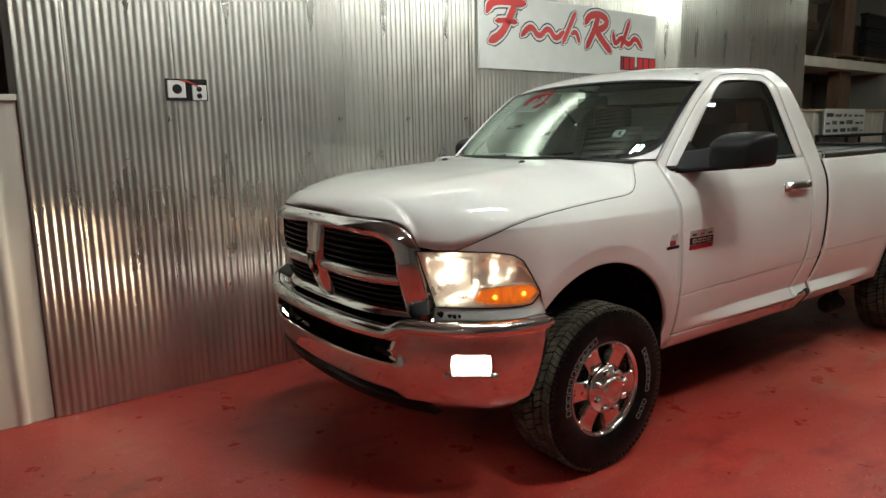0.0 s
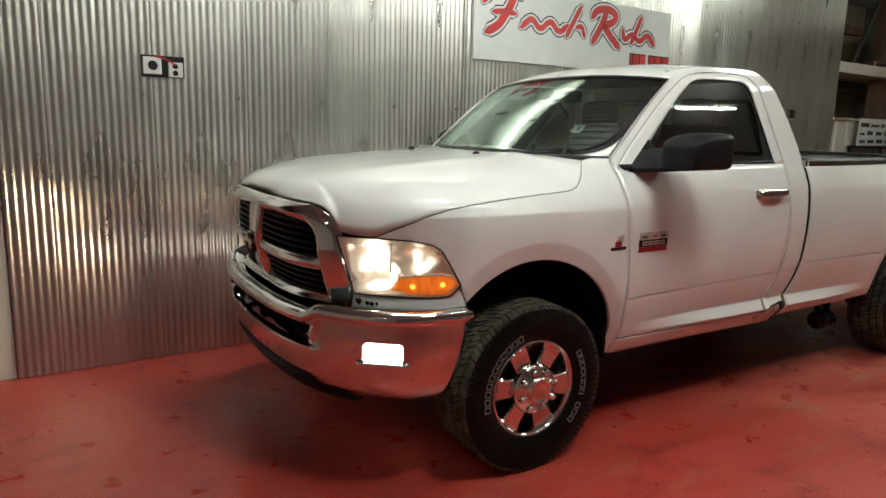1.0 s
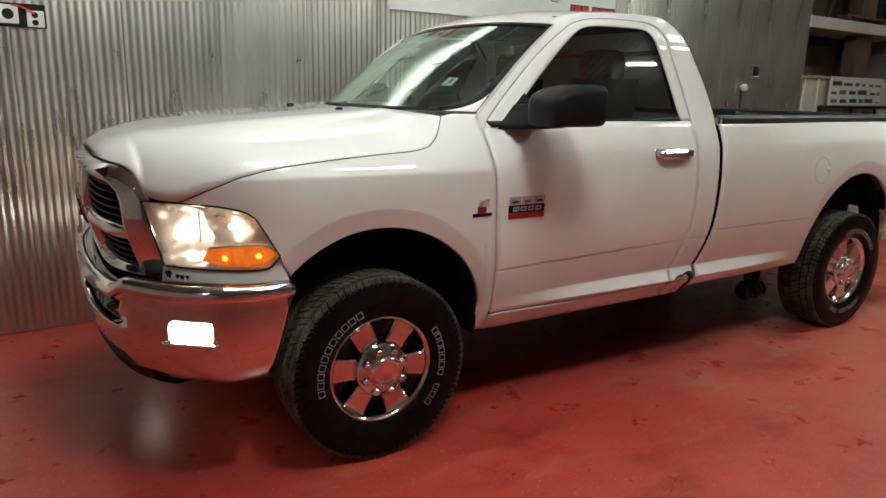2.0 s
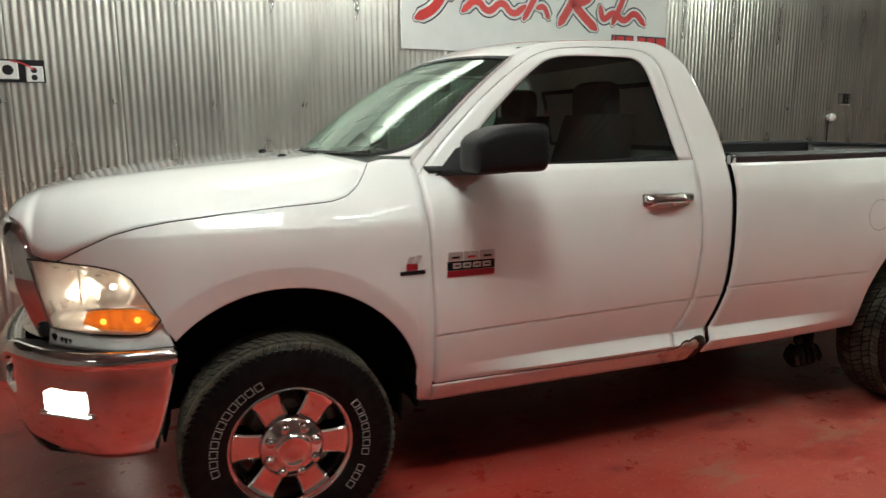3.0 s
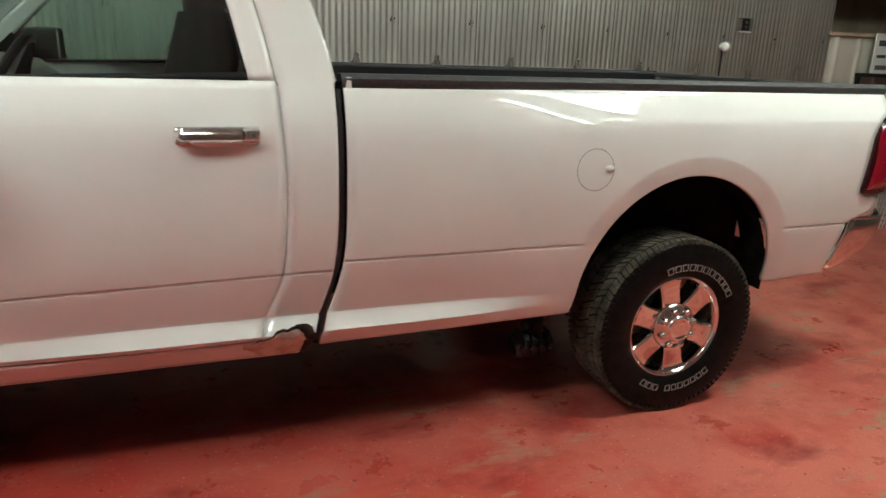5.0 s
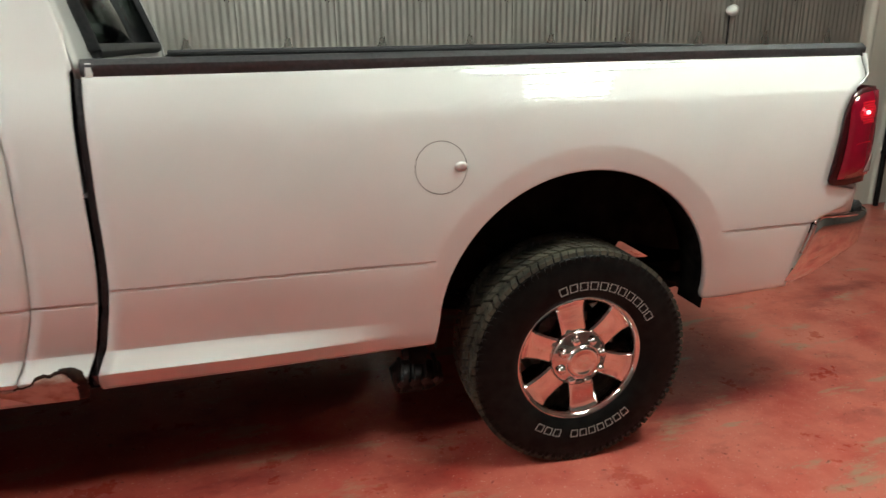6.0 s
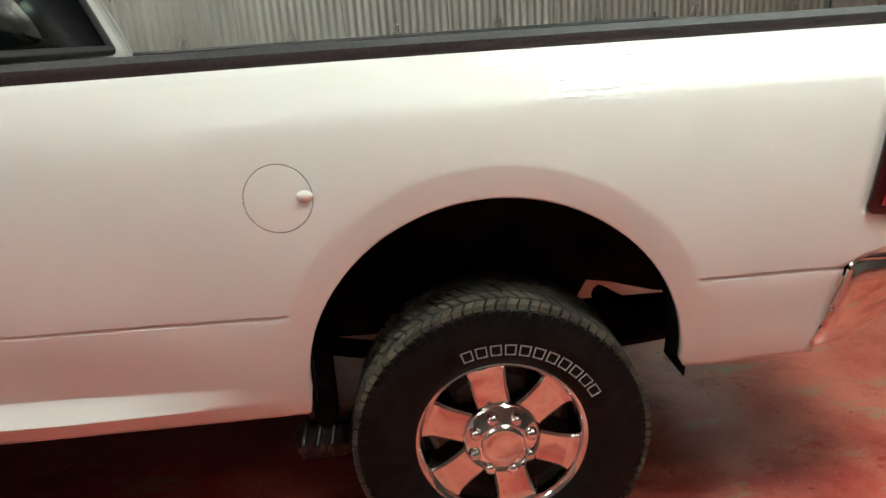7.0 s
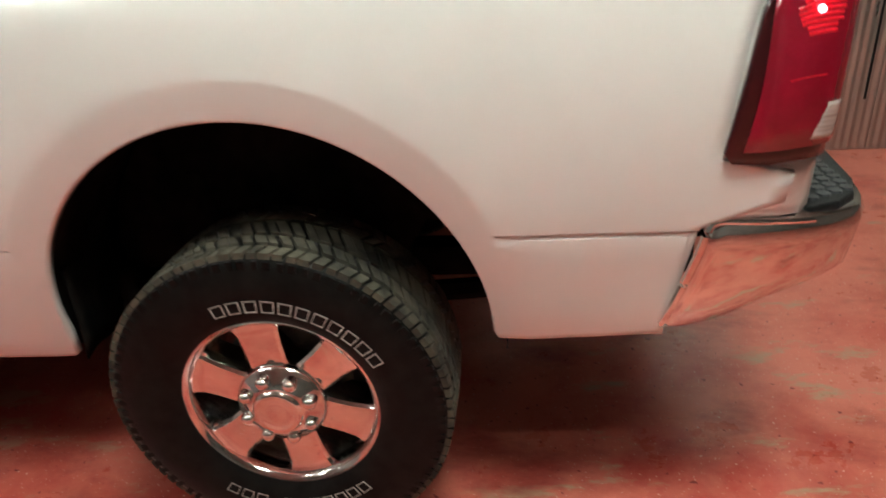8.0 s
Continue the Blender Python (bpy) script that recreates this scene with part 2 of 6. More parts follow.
ARCHES = ((0.0, 0.502, 0.52, 0.508, 0.016), (3.572, 0.58, 0.497, 0.50, 0.008))
SIDE = [(0.44, 0.885), (0.50, 0.920), (0.55, 0.938), (0.62, 0.955), (0.70, 0.968), (0.80, 0.985),
        (0.90, 0.996), (1.02, 1.003), (1.12, 1.003), (1.20, 0.998), (1.28, 0.988), (1.36, 0.962), (1.44, 0.925)]
SCOOP = [(0.552, 0.968), (0.602, 0.932), (0.608, 0.9295), (0.616, 0.931), (0.66, 0.947), (0.70, 0.959), (0.74, 0.970), (0.775, 0.979), (0.80, 0.984)]


def straight(knots, v):
    if v <= knots[0][0]:
        return knots[0][1]
    for (a, p), (b, q) in zip(knots, knots[1:]):
        if v <= b:
            return p + (q - p) * (v - a) / (b - a)
    return knots[-1][1]


def crease(x):
    return 0.757 + 0.022 * (x - 0.54) if x < 2.08 else 0.8215 if x < 3.5 else 0.835


def side(x, z):
    """Half width of the body at a place along and up it."""
    y = table(SIDE, z)
    # scooped lower door and bed side
    amount = smooth(0.55, 1.5, x) * (1 - smooth(2.35, 3.06, x))
    if z < 0.80 and amount > 0:
        low = 0.968 - 0.72 * (0.552 - z) if z < 0.552 else straight(SCOOP, z)
        y += amount * (low - y) * (1 - smooth(3.07, 3.09, x))
    for cx, cz, a, b, out in ARCHES:
        d = math.hypot((x - cx) / a, (z - cz) / b if z > cz else 0.0) - 1.0
        # broad swelling over the wheel, and the band that turns in round the opening
        y += out * (1 - smooth(0.0, 0.75, d)) * smooth(0.45, 0.75, z)
        if d < 0.16:
            y -= 0.013 * (0.16 - max(0.0, d)) / 0.16 * smooth(0.45, 0.6, z)
    # fender shoulder leans in to the bonnet
    lean = 1 - smooth(0.30, 1.1, x)
    y += lean * (0.016 * smooth(1.0, 1.22, z) - 0.42 * max(0.0, z - 1.225))
    # rounded front corner
    if x < -0.36:
        y -= 0.32 * ((-0.36 - x) / 0.49) ** 2.0
    return y

# ==== mesh helpers ====


def finish(name, verts, faces, mat, parent=None, label="", smooth_faces=True, thick=0.0, bevel=0.0, creased=35):
    me = bpy.data.meshes.new(name)
    me.from_pydata([tuple(v) for v in verts], [], faces)
    bm = bmesh.new()
    bm.from_mesh(me)
    bmesh.ops.remove_doubles(bm, verts=bm.verts, dist=0.00005)
    bmesh.ops.recalc_face_normals(bm, faces=bm.faces)
    return part(name, bm, mat, parent, label, smooth_faces, thick, bevel, creased, me)


def part(name, bm, mat, parent=None, label="", smooth_faces=True, thick=0.0, bevel=0.0, creased=35, me=None):
    me = me or bpy.data.meshes.new(name)
    if smooth_faces:
        for f in bm.faces:
            f.smooth = True
        for e in bm.edges:
            if len(e.link_faces) == 2 and e.calc_face_angle(0) > radians(creased):
                e.smooth = False
    bm.to_mesh(me)
    bm.free()
    me.materials.append(mat)
    ob = new(name, me)
    if parent:
        ob.parent = parent
    if label:
        ob["label"] = label
    if thick:
        mod = ob.modifiers.new("thickness", "SOLIDIFY")
        mod.thickness, mod.offset = thick, 0
    if bevel:
        mod = ob.modifiers.new("edges", "BEVEL")
        mod.width, mod.segments, mod.limit_method = bevel, 2, "ANGLE"
    return ob


def grid(rows, closed=False):
    """Vertices and quads from rows of points; closed joins the last column to the first."""
    w = len(rows[0])
    verts = [p for r in rows for p in r]
    faces = []
    for i in range(len(rows) - 1):
        for j in range(w if closed else w - 1):
            k = (j + 1) % w
            faces.append((i * w + j, i * w + k, (i + 1) * w + k, (i + 1) * w + j))
    return verts, faces


def box(bm, x0, x1, y0, y1, z0, z1, m=None):
    made = bmesh.ops.create_cube(bm, size=1.0)["verts"]
    t = Matrix.Translation(((x0 + x1) / 2, (y0 + y1) / 2, (z0 + z1) / 2)) @ Matrix.Diagonal((x1 - x0, y1 - y0, z1 - z0, 1))
    bmesh.ops.transform(bm, matrix=(m @ t) if m else t, verts=made)
    return made


def tube(points, r, sides=10, closed_ends=True):
    """A round bar along points; r is one radius or one for each point."""
    pts = [Vector(p) for p in points]
    rows = []
    up = Vector((0, 0, 1))
    for i, p in enumerate(pts):
        d = (pts[min(i + 1, len(pts) - 1)] - pts[max(i - 1, 0)]).normalized()
        a = d.cross(up if abs(d.z) < 0.95 else Vector((1, 0, 0))).normalized()
        b = a.cross(d)
        rr = r[i] if isinstance(r, (list, tuple)) else r
        rows.append([p + rr * (math.cos(q) * a + math.sin(q) * b) for q in (2 * math.pi * k / sides for k in range(sides))])
    v, f = grid(rows, True)
    if closed_ends:
        f.append(tuple(range(sides)))
        f.append(tuple(range(len(v) - sides, len(v))))
    return v, f


def join(*lots):
    verts, faces = [], []
    for v, f in lots:
        k = len(verts)
        verts += list(v)
        faces += [tuple(i + k for i in q) for q in f]
    return verts, faces


def spin(profile, steps, axis_y=True):
    """Turns a profile of (radius, along) round the y axis."""
    rows = []
    for r, a in profile:
        rows.append([(r * math.cos(q), a, r * math.sin(q)) for q in (2 * math.pi * k / steps for k in range(steps))])
    return grid(rows, True)


def resample(pts, count):
    """Evenly spaced points on a polyline."""
    pts = [Vector(p) for p in pts]
    lens = [0.0]
    for a, b in zip(pts, pts[1:]):
        lens.append(lens[-1] + (b - a).length)
    out = []
    for k in range(count):
        d = lens[-1] * k / (count - 1)
        i = max(j for j in range(len(lens)) if lens[j] <= d + 1e-9)
        if i >= len(pts) - 1:
            out.append(pts[-1].copy())
        else:
            out.append(pts[i].lerp(pts[i + 1], (d - lens[i]) / max(1e-9, lens[i + 1] - lens[i])))
    return out


def rounded(pts, turns=2):
    """Softens the corners of a polyline (Chaikin), ends kept."""
    pts = [Vector(p) for p in pts]
    for _ in range(turns):
        out = [pts[0]]
        for a, b in zip(pts, pts[1:]):
            out += [a.lerp(b, 0.25), a.lerp(b, 0.75)]
        out.append(pts[-1])
        pts = out
    return pts


def thing(name, label, category, place=(0, 0, 0), group=""):
    ob = new(name)
    ob.location = place
    ob.empty_display_size = 0.1
    return tagged(ob, label, category, group)

# ==== the hall ====


def hall_part(name, bm, mat, label="", parent=None, kind="structure", **more):
    ob = part(name, bm, mat, parent, label, **more)
    if not parent:
        ob.matrix_world = HALL
        tagged(ob, label, name.split("_")[0], kind=kind)
    return ob


def slab(x0, x1, y0, y1, z0, z1):
    bm = bmesh.new()
    box(bm, x0, x1, y0, y1, z0, z1)
    return bm


LEFT, METAL_A, METAL_B, RIGHT, FRONT = -5.0, -0.98, 8.42, 11.5, -9.0   # along the wall, from WALL_AT
floor = hall_part("floor", slab(LEFT, RIGHT, FRONT, 1.6, -0.2, 0), floor_paint, "worn red painted concrete floor with scuffs and chips", smooth_faces=False)


def ribbed_ceiling():
    lines, x = [], LEFT
    while x < RIGHT:
        for a, z in ((0.0, 0.0), (0.045, 0.0), (0.06, 0.03), (0.10, 0.03), (0.115, 0.0)):
            lines.append((x + a, CEILING + z))
        x += 0.115
    low = grid([[(x, FRONT, z) for x, z in lines], [(x, 1.6, z) for x, z in lines]])
    bm = bmesh.new()
    vs = [bm.verts.new(p) for p in low[0]]
    for f in low[1]:
        bm.faces.new([vs[i] for i in f])
    box(bm, LEFT, RIGHT, FRONT, 1.6, CEILING + 0.05, CEILING + 0.15)
    return bm


ceiling = hall_part("ceiling", ribbed_ceiling(), ceiling_white, "white ribbed metal hall ceiling", smooth_faces=False)
# unseen hall walls: west white to brighten chrome, east and south grey to cut bounce
hall_part("wall_west", slab(LEFT - 0.15, LEFT, FRONT, 1.6, 0, CEILING), west_bounce_white, "unseen west wall, white to brighten chrome reflections", smooth_faces=False)
hall_part("wall_east", slab(RIGHT, RIGHT + 0.15, FRONT, 1.6, 0, CEILING), low_bounce_grey, "unseen hall wall, grey to cut bounce light", smooth_faces=False)
hall_part("wall_south", slab(LEFT, RIGHT, FRONT - 0.15, FRONT, 0, CEILING), low_bounce_grey, "unseen hall wall, grey to cut bounce light", smooth_faces=False)
wall_north = hall_part("wall_north", slab(METAL_A, METAL_B, 0.03, 0.18, 0, CEILING), low_bounce_grey, "hall wall clad in corrugated galvanised metal sheets", smooth_faces=False)
# back and side of the left opening: the room's shade is in their dark colour
hall_part("wall_back_left", slab(LEFT, METAL_A, 1.2, 1.35, 0, CEILING), dark_wood_and_shade, "back of the room behind the opening, its shade put into the colour", smooth_faces=False)
hall_part("wall_back_right", slab(METAL_B, RIGHT, 1.2, 1.35, 0, CEILING), tan_wood, "tan boarded back of a storage recess", smooth_faces=False)
hall_part("wall_return_left", slab(METAL_A, METAL_A + 0.12, 0.18, 1.2, 0, CEILING), dark_wood_and_shade, "side of the opening, its shade put into the colour", smooth_faces=False)
hall_part("wall_return_right", slab(METAL_B - 0.12, METAL_B, 0.18, 1.2, 0, CEILING), tan_wood, "tan side of the storage recess", smooth_faces=False)


def sheet_mesh(width, z0, z1, pitch, depth, flat_rib=False, buckle=0.0):
    """A profiled metal sheet, standing, its face towards -y."""
    rows = []
    xs = []
    steps = 8 if not flat_rib else 24
    count = round(width / pitch)
    for k in range(count * steps + 1):
        u = k / steps
        f = u % 1.0
        if flat_rib:
            d = depth * (1 - smooth(0.06, 0.10, abs(f - 0.5)))
        else:
            d = depth * 0.5 * (1 + math.sin(2 * math.pi * u))
        xs.append((u * width / count, -d))
    levels = [z0 + (z1 - z0) * k / 6 for k in range(7)]
    for z in levels:
        rows.append([(x, d - buckle * (1 + math.sin(10.3 * x + 0.35 * z)) * (1 + 0.3 * math.sin(1.7 * z)), z) for x, d in xs])
    v, f = grid(rows)
    me = bpy.data.meshes.new("sheet")
    me.from_pydata(v, [], f)
    for p in me.polygons:
        p.use_smooth = True
    return me


SHEET = 0.61
metal = sheet_mesh(SHEET + 0.02, 0.004, CEILING - 0.01, 0.045, 0.0095)
metal.materials.append(galvanised)
buckled = [sheet_mesh(SHEET + 0.02, 0.004, CEILING - 0.01, 0.045, 0.0060, buckle=b) for b in (0.004, 0.0065)]
for me in buckled:
    me.materials.append(galvanised)
dice = random.Random(4)
x = METAL_B
narrow = sheet_mesh(0.27, 0.004, CEILING - 0.01, 0.045, 0.0095)
narrow.materials.append(galvanised)
while x > METAL_A + 0.01:
    last = x - SHEET < METAL_A
    ob = new("sheet", narrow if last else buckled[round(x * 7) % 2] if x > 5.6 else metal)
    ob.parent = wall_north
    x = METAL_A if last else x - SHEET
    ob.location = (x, 0.006 - 0.004 * dice.random(), 0)
    ob.rotation_euler = (radians(dice.uniform(-0.15, 0.15)), 0, radians(dice.uniform(-0.45, 0.45)))


# ==== the pickup truck ====

truck = thing("pickup_truck", "white regular cab pickup truck with a long bed and lit headlights", "pickup truck")


def skin(x, z, s, out=0.0):
    return (x, s * (side(x, z) + out), z)


def panel(name, cols, s, mat=None, parent=None, label="", out=0.0, thick=0.004, fold=None):
    """A body panel: columns of (x, z) laid on the body side s."""
    rows = []
    for col in cols:
        row = []
        for x, z in col:
            o = out
            if fold:
                o += fold(x, z)
            row.append(skin(x, z, s, o))
        rows.append(row)
    v, f = grid(rows)
    return finish(name, v, f, mat or paint, parent or truck, label, thick=thick, creased=26)


def ledge(x0, x1):
    """The pressed line along the body side between two places."""
    def fold(x, z):
        k = smooth(x0, x0 + 0.02, x) * (1 - smooth(x1 - 0.02, x1, x))
        d = crease(x) - z
        return -0.0055 * k * (1 - smooth(0.006, 0.018, d)) if d > 0.002 else 0.0
    return fold


def levels(zb, zt, zc, n=34):
    if zb < 0.54:
        low = [zb + (0.548 - zb) * k / 5 for k in range(6)] + [0.552, 0.564, 0.577, 0.590, 0.602, 0.605, 0.608, 0.612, 0.616, 0.630, 0.65, 0.675, 0.70, 0.73]
        low += [zc - 0.030, zc - 0.014, zc - 0.009, zc - 0.004]
    else:
        low = [zb + (zc - 0.03 - zb) * k / 20 for k in range(21)] + [zc - 0.014, zc - 0.009, zc - 0.004]
    high = [zc, zc + 0.003] + [zc + (1.285 - zc) * k / (n - 26) for k in range(1, n - 25)] + [1.291, 1.297, 1.303, 1.309] + [1.309 + (zt - 1.309) * k / 4 for k in range(1, 5)]
    return low + high


def between(bottom, top, n):
    return [[(b[0] + (t[0] - b[0]) * k / n, b[1] + (t[1] - b[1]) * k / n) for k in range(n + 1)] for b, t in zip(bottom, top)]


HOODLINE = [(-0.735, 1.134), (-0.66, 1.178), (-0.551, 1.232), (-0.46, 1.257), (-0.37, 1.271), (-0.183, 1.288), (0.016, 1.302),
            (0.13, 1.308), (0.204, 1.314), (0.255, 1.328), (0.30, 1.36), (0.335, 1.40), (0.365, 1.445)]
LAMP_TOP = [(-0.848, 1.128), (-0.735, 1.132), (-0.613, 1.126), (-0.54, 1.112), (-0.50, 1.085), (-0.46, 1.015), (-0.418, 0.937)]
LAMP_LOW = [(-0.79, 0.884), (-0.74, 0.883), (-0.63, 0.882), (-0.56, 0.883), (-0.50, 0.885), (-0.455, 0.893), (-0.418, 0.937)]


def arch(i, a0, a1, n, grow=0.0):
    cx, cz, a, b, _ = ARCHES[i]
    back = 0.024 if i == 0 else 0.0
    return [(cx + (a + grow + (back if q < 90 else 0.0)) * math.cos(radians(q)), cz + (b + grow) * math.sin(radians(q))) for q in (a0 + (a1 - a0) * k / n for k in range(n + 1))]


def lip(name, pts, s, depth=0.022):
    """The folded edge of a wheel opening."""
    rows = [[skin(x, z, s) for x, z in pts], [(x, s * (side(x, z) - depth), z) for x, z in pts]]
    v, f = grid(rows)
    return v, f


def fender(s):
    lamp_part = [(p.x, p.y) for p in resample([(x, z, 0) for x, z in LAMP_TOP[1:]], 14)]
    low = [(-0.402, 0.895), (-0.380, 0.862)]
    curve = arch(0, 136.5, 0, 40)
    foot = [(0.532, 0.47), (0.548, 0.452), (0.60, 0.448)]
    bottom = lamp_part + low + curve + foot
    ht = [(p.x, p.y) for p in resample([(x, z, 0) for x, z in HOODLINE + [(0.42, 1.458), (0.545, 1.455)]], 200)]
    keys = [-0.735 + (0.33) * k / 13 for k in range(14)] + [-0.39, -0.375] + [-0.36 + 0.83 * k / 40 for k in range(41)] + [0.49, 0.515, 0.545]
    top = [min(ht, key=lambda p: abs(p[0] - x)) for x in keys]
    top[0] = HOODLINE[0]
    cols = between(bottom, top, 60)
    ob = panel("fender", cols, s, label="white painted steel front fender")
    v, f = lip("lip", low + curve + foot[:2], s)
    finish("fender_lip", v, f, paint, truck, thick=0.002)
    low_strip = [(-0.80 + 0.42 * k / 16, 0.820 + 0.012 * k / 16) for k in range(17)]
    tops = [(p.x, p.y) for p in resample([(x, z, 0) for x, z in LAMP_LOW + [(-0.40, 0.895)]], 17)]
    strip = panel("lamp_filler", between(low_strip, tops, 5), s, label="white strip under the headlight", out=-0.004, fold=lambda x, z: 0.30 * (0.882 - z))
    if s < 0:
        # black scuffs in the paint beside the grille
        for x, z, w, h in ((-0.778, 0.853, 0.010, 0.014), (-0.752, 0.848, 0.006, 0.009), (-0.738, 0.846, 0.007, 0.010), (-0.722, 0.847, 0.005, 0.009)):
            ringp = [(x + w * math.cos(a) * (1 + 0.3 * math.sin(3 * a)), z + h * math.sin(a) * (1 + 0.25 * math.cos(5 * a))) for a in (2 * math.pi * k / 14 for k in range(14))]
            finish("paint_scuff", [skin(px, pz, s, 0.30 * (0.882 - pz) - 0.004 + 0.0035) for px, pz in ringp], [tuple(range(14))], black_void, strip, thick=0.0006)
    return ob


WINDOW = rounded([(0.675, 1.408, 0), (0.93, 1.668, 0), (1.14, 1.842, 0), (1.24, 1.885, 0), (1.40, 1.893, 0), (1.60, 1.893, 0), (1.675, 1.886, 0), (1.712, 1.83, 0),
                  (1.755, 1.66, 0), (1.79, 1.50, 0), (1.802, 1.444, 0)], 2)
SEAM = rounded([(0.556, 1.395, 0), (0.66, 1.51, 0), (0.90, 1.735, 0), (1.10, 1.872, 0), (1.22, 1.915, 0), (1.40, 1.932, 0), (1.62, 1.935, 0), (1.735, 1.925, 0), (1.785, 1.87, 0),
                (1.83, 1.70, 0), (1.868, 1.54, 0), (1.888, 1.43, 0)], 2)
OUTER = rounded([(0.535, 1.44, 0), (0.62, 1.52, 0), (0.86, 1.745, 0), (1.06, 1.896, 0), (1.20, 1.940, 0), (1.40, 1.955, 0), (1.66, 1.968, 0), (1.83, 1.965, 0), (1.915, 1.905, 0),
                 (2.00, 1.74, 0), (2.062, 1.55, 0), (2.085, 1.43, 0)], 2)


def glasshouse(x, z):
    """Half width above the waistline: the sides lean in."""
    if z < 1.425:
        return side(x, z)
    return side(x, 1.425) - 0.33 * (z - 1.425) - 0.03 * smooth(1.84, 1.96, z)


def ring(name, inner, outer, s, label="", rows_between=4, mat=None, out=0.0):
    a, b = resample(inner, 70), resample(outer, 70)
    rows = []
    for k in range(rows_between + 1):
        q = k / rows_between
        rows.append([(p.x, s * (glasshouse(p.x, p.y) + out), p.y) for p in (u.lerp(w, q) for u, w in zip(a, b))])
    v, f = grid(rows)
    return v, f


def door(s):
    fold = ledge(0.50, 2.2)
    cols = []
    for k in range(49):
        q = k / 48
        xb = 0.608 + (1.835 - 0.608) * q
        # rear edge sweeps forward at the foot
        col = []
        for i, z in enumerate(levels(0.535, 1.425, crease(xb), 36)):
            rear = table([(0.53, 1.80), (0.60, 1.822), (0.79, 1.886), (1.08, 1.905), (1.36, 1.895), (1.44, 1.888)], z)
            front = 0.608 - 0.056 * (z - 0.535) / 0.89 - 0.003
            col.append((front + (rear - front) * q, z))
        cols.append(col)
    ob = panel("door", cols, s, fold=fold, label="white painted cab door with a rub line")
    v, f = ring("frame", WINDOW + [Vector((1.806, 1.4255, 0))], SEAM + [Vector((1.8885, 1.4255, 0))], s, out=0.0)
    finish("window_frame", v, f, paint, ob, thick=0.004)
    v, f = tube([(p.x, s * (glasshouse(p.x, p.y) + 0.001), p.y) for p in resample(SEAM, 70)], 0.0017, 6)
    finish("door_seal", v, f, black_plastic, ob)
    # strip at the waist between door skin and glass
    belt = [[skin(x, 1.425, s) for x in (0.58 + 1.224 * k / 30 for k in range(31))],
            [(0.60 + 1.202 * k / 30, s * (side(1, 1.425) - 0.012), 1.425 + 0.012 + 0.012 * k / 30 - 0.03 * (1 - k / 30)) for k in range(31)]]
    v, f = grid(belt)
    finish("waist_strip", v, f, black_plastic, ob, thick=0.01)
    # glass
    w = resample(WINDOW, 60)
    low = [Vector((0.675 + (1.802 - 0.675) * k / 59, 1.40 + 0.04 * k / 59, 0)) for k in range(60)]
    rows = [[(p.x, s * (side(1.2, 1.425) - 0.013 - 0.33 * (p.y - 1.425) - 0.06 * (p.y - 1.425) ** 2), p.y) for p in (a.lerp(b, q) for a, b in zip(low, [Vector((a.x, max(a.y, b2), 0)) for a, b2 in zip(low, [top_of(w, a.x) for a in low])]))] for q in (0, 0.25, 0.5, 0.75, 1)]
    v, f = grid(rows)
    g = finish("door_glass", v, f, glass, ob, "green tinted window glass")
    g.visible_shadow = False
    # rubber round the glass
    v, f = ring("seal", [p + (Vector((1.3, 1.6, 0)) - p) * 0.018 for p in WINDOW], WINDOW, s, out=-0.006, rows_between=1)
    finish("window_seal", v, f, black_plastic, ob, thick=0.006)
    # pull handle
    hx, hz = 1.70, 1.258
    bm = bmesh.new()
    box(bm, hx - 0.128, hx + 0.128, -0.5, 0.5, hz - 0.028, hz + 0.028)
    for vv in bm.verts:
        vv.co.y = s * (side(vv.co.x, vv.co.z) + (0.010 if vv.co.y * s > 0 else -0.02))
    part("handle_plate", bm, chrome, ob, bevel=0.008)
    # grip: flat-faced bar, cut off before the lock
    rows = []
    for k in range(17):
        q = k / 16
        x = hx - 0.124 + 0.196 * q
        end = min(1.0, (q / 0.10) ** 0.5 if q < 0.10 else 1.0)
        y = side(hx, hz) + 0.012 + 0.030 * end
        zc, h = hz + 0.007, 0.0205 * (0.55 + 0.45 * end)
        rows.append([(x, s * (y - 0.020), zc - h), (x, s * (y + 0.002), zc - h), (x, s * (y + 0.008), zc - h * 0.70), (x, s * (y + 0.007), zc - h * 0.35), (x, s * (y - 0.007), zc + h * 0.80), (x, s * (y - 0.012), zc + h), (x, s * (y - 0.020), zc + h)])
    v, f = grid(rows, True)
    f += [tuple(range(7)), tuple(range(112, 119))]
    finish("handle", v, f, chrome, ob, "chrome pull handle")
    bm = bmesh.new()
    box(bm, hx + 0.076, hx + 0.127, min(s * (side(hx, hz) - 0.01), s * (side(hx, hz) + 0.040)), max(s * (side(hx, hz) - 0.01), s * (side(hx, hz) + 0.040)), hz - 0.014, hz + 0.027)
    part("lock_cover", bm, chrome, ob, bevel=0.009)
    v, f = tube([(hx + 0.104, s * (side(hx, hz) + 0.036), hz + 0.006), (hx + 0.104, s * (side(hx, hz) + 0.0415), hz + 0.006)], 0.0065, 14)
    finish("keyhole", v, f, steel, ob)
    bm = bmesh.new()
    bmesh.ops.create_uvsphere(bm, u_segments=24, v_segments=10, radius=1, matrix=pose(hx - 0.022, s * (side(hx, hz) + 0.010), hz - 0.012) @ Matrix.Diagonal((0.072, 0.004, 0.022, 1)))
    part("handle_cup", bm, paint, ob)
    mirror(ob, s)
    return ob


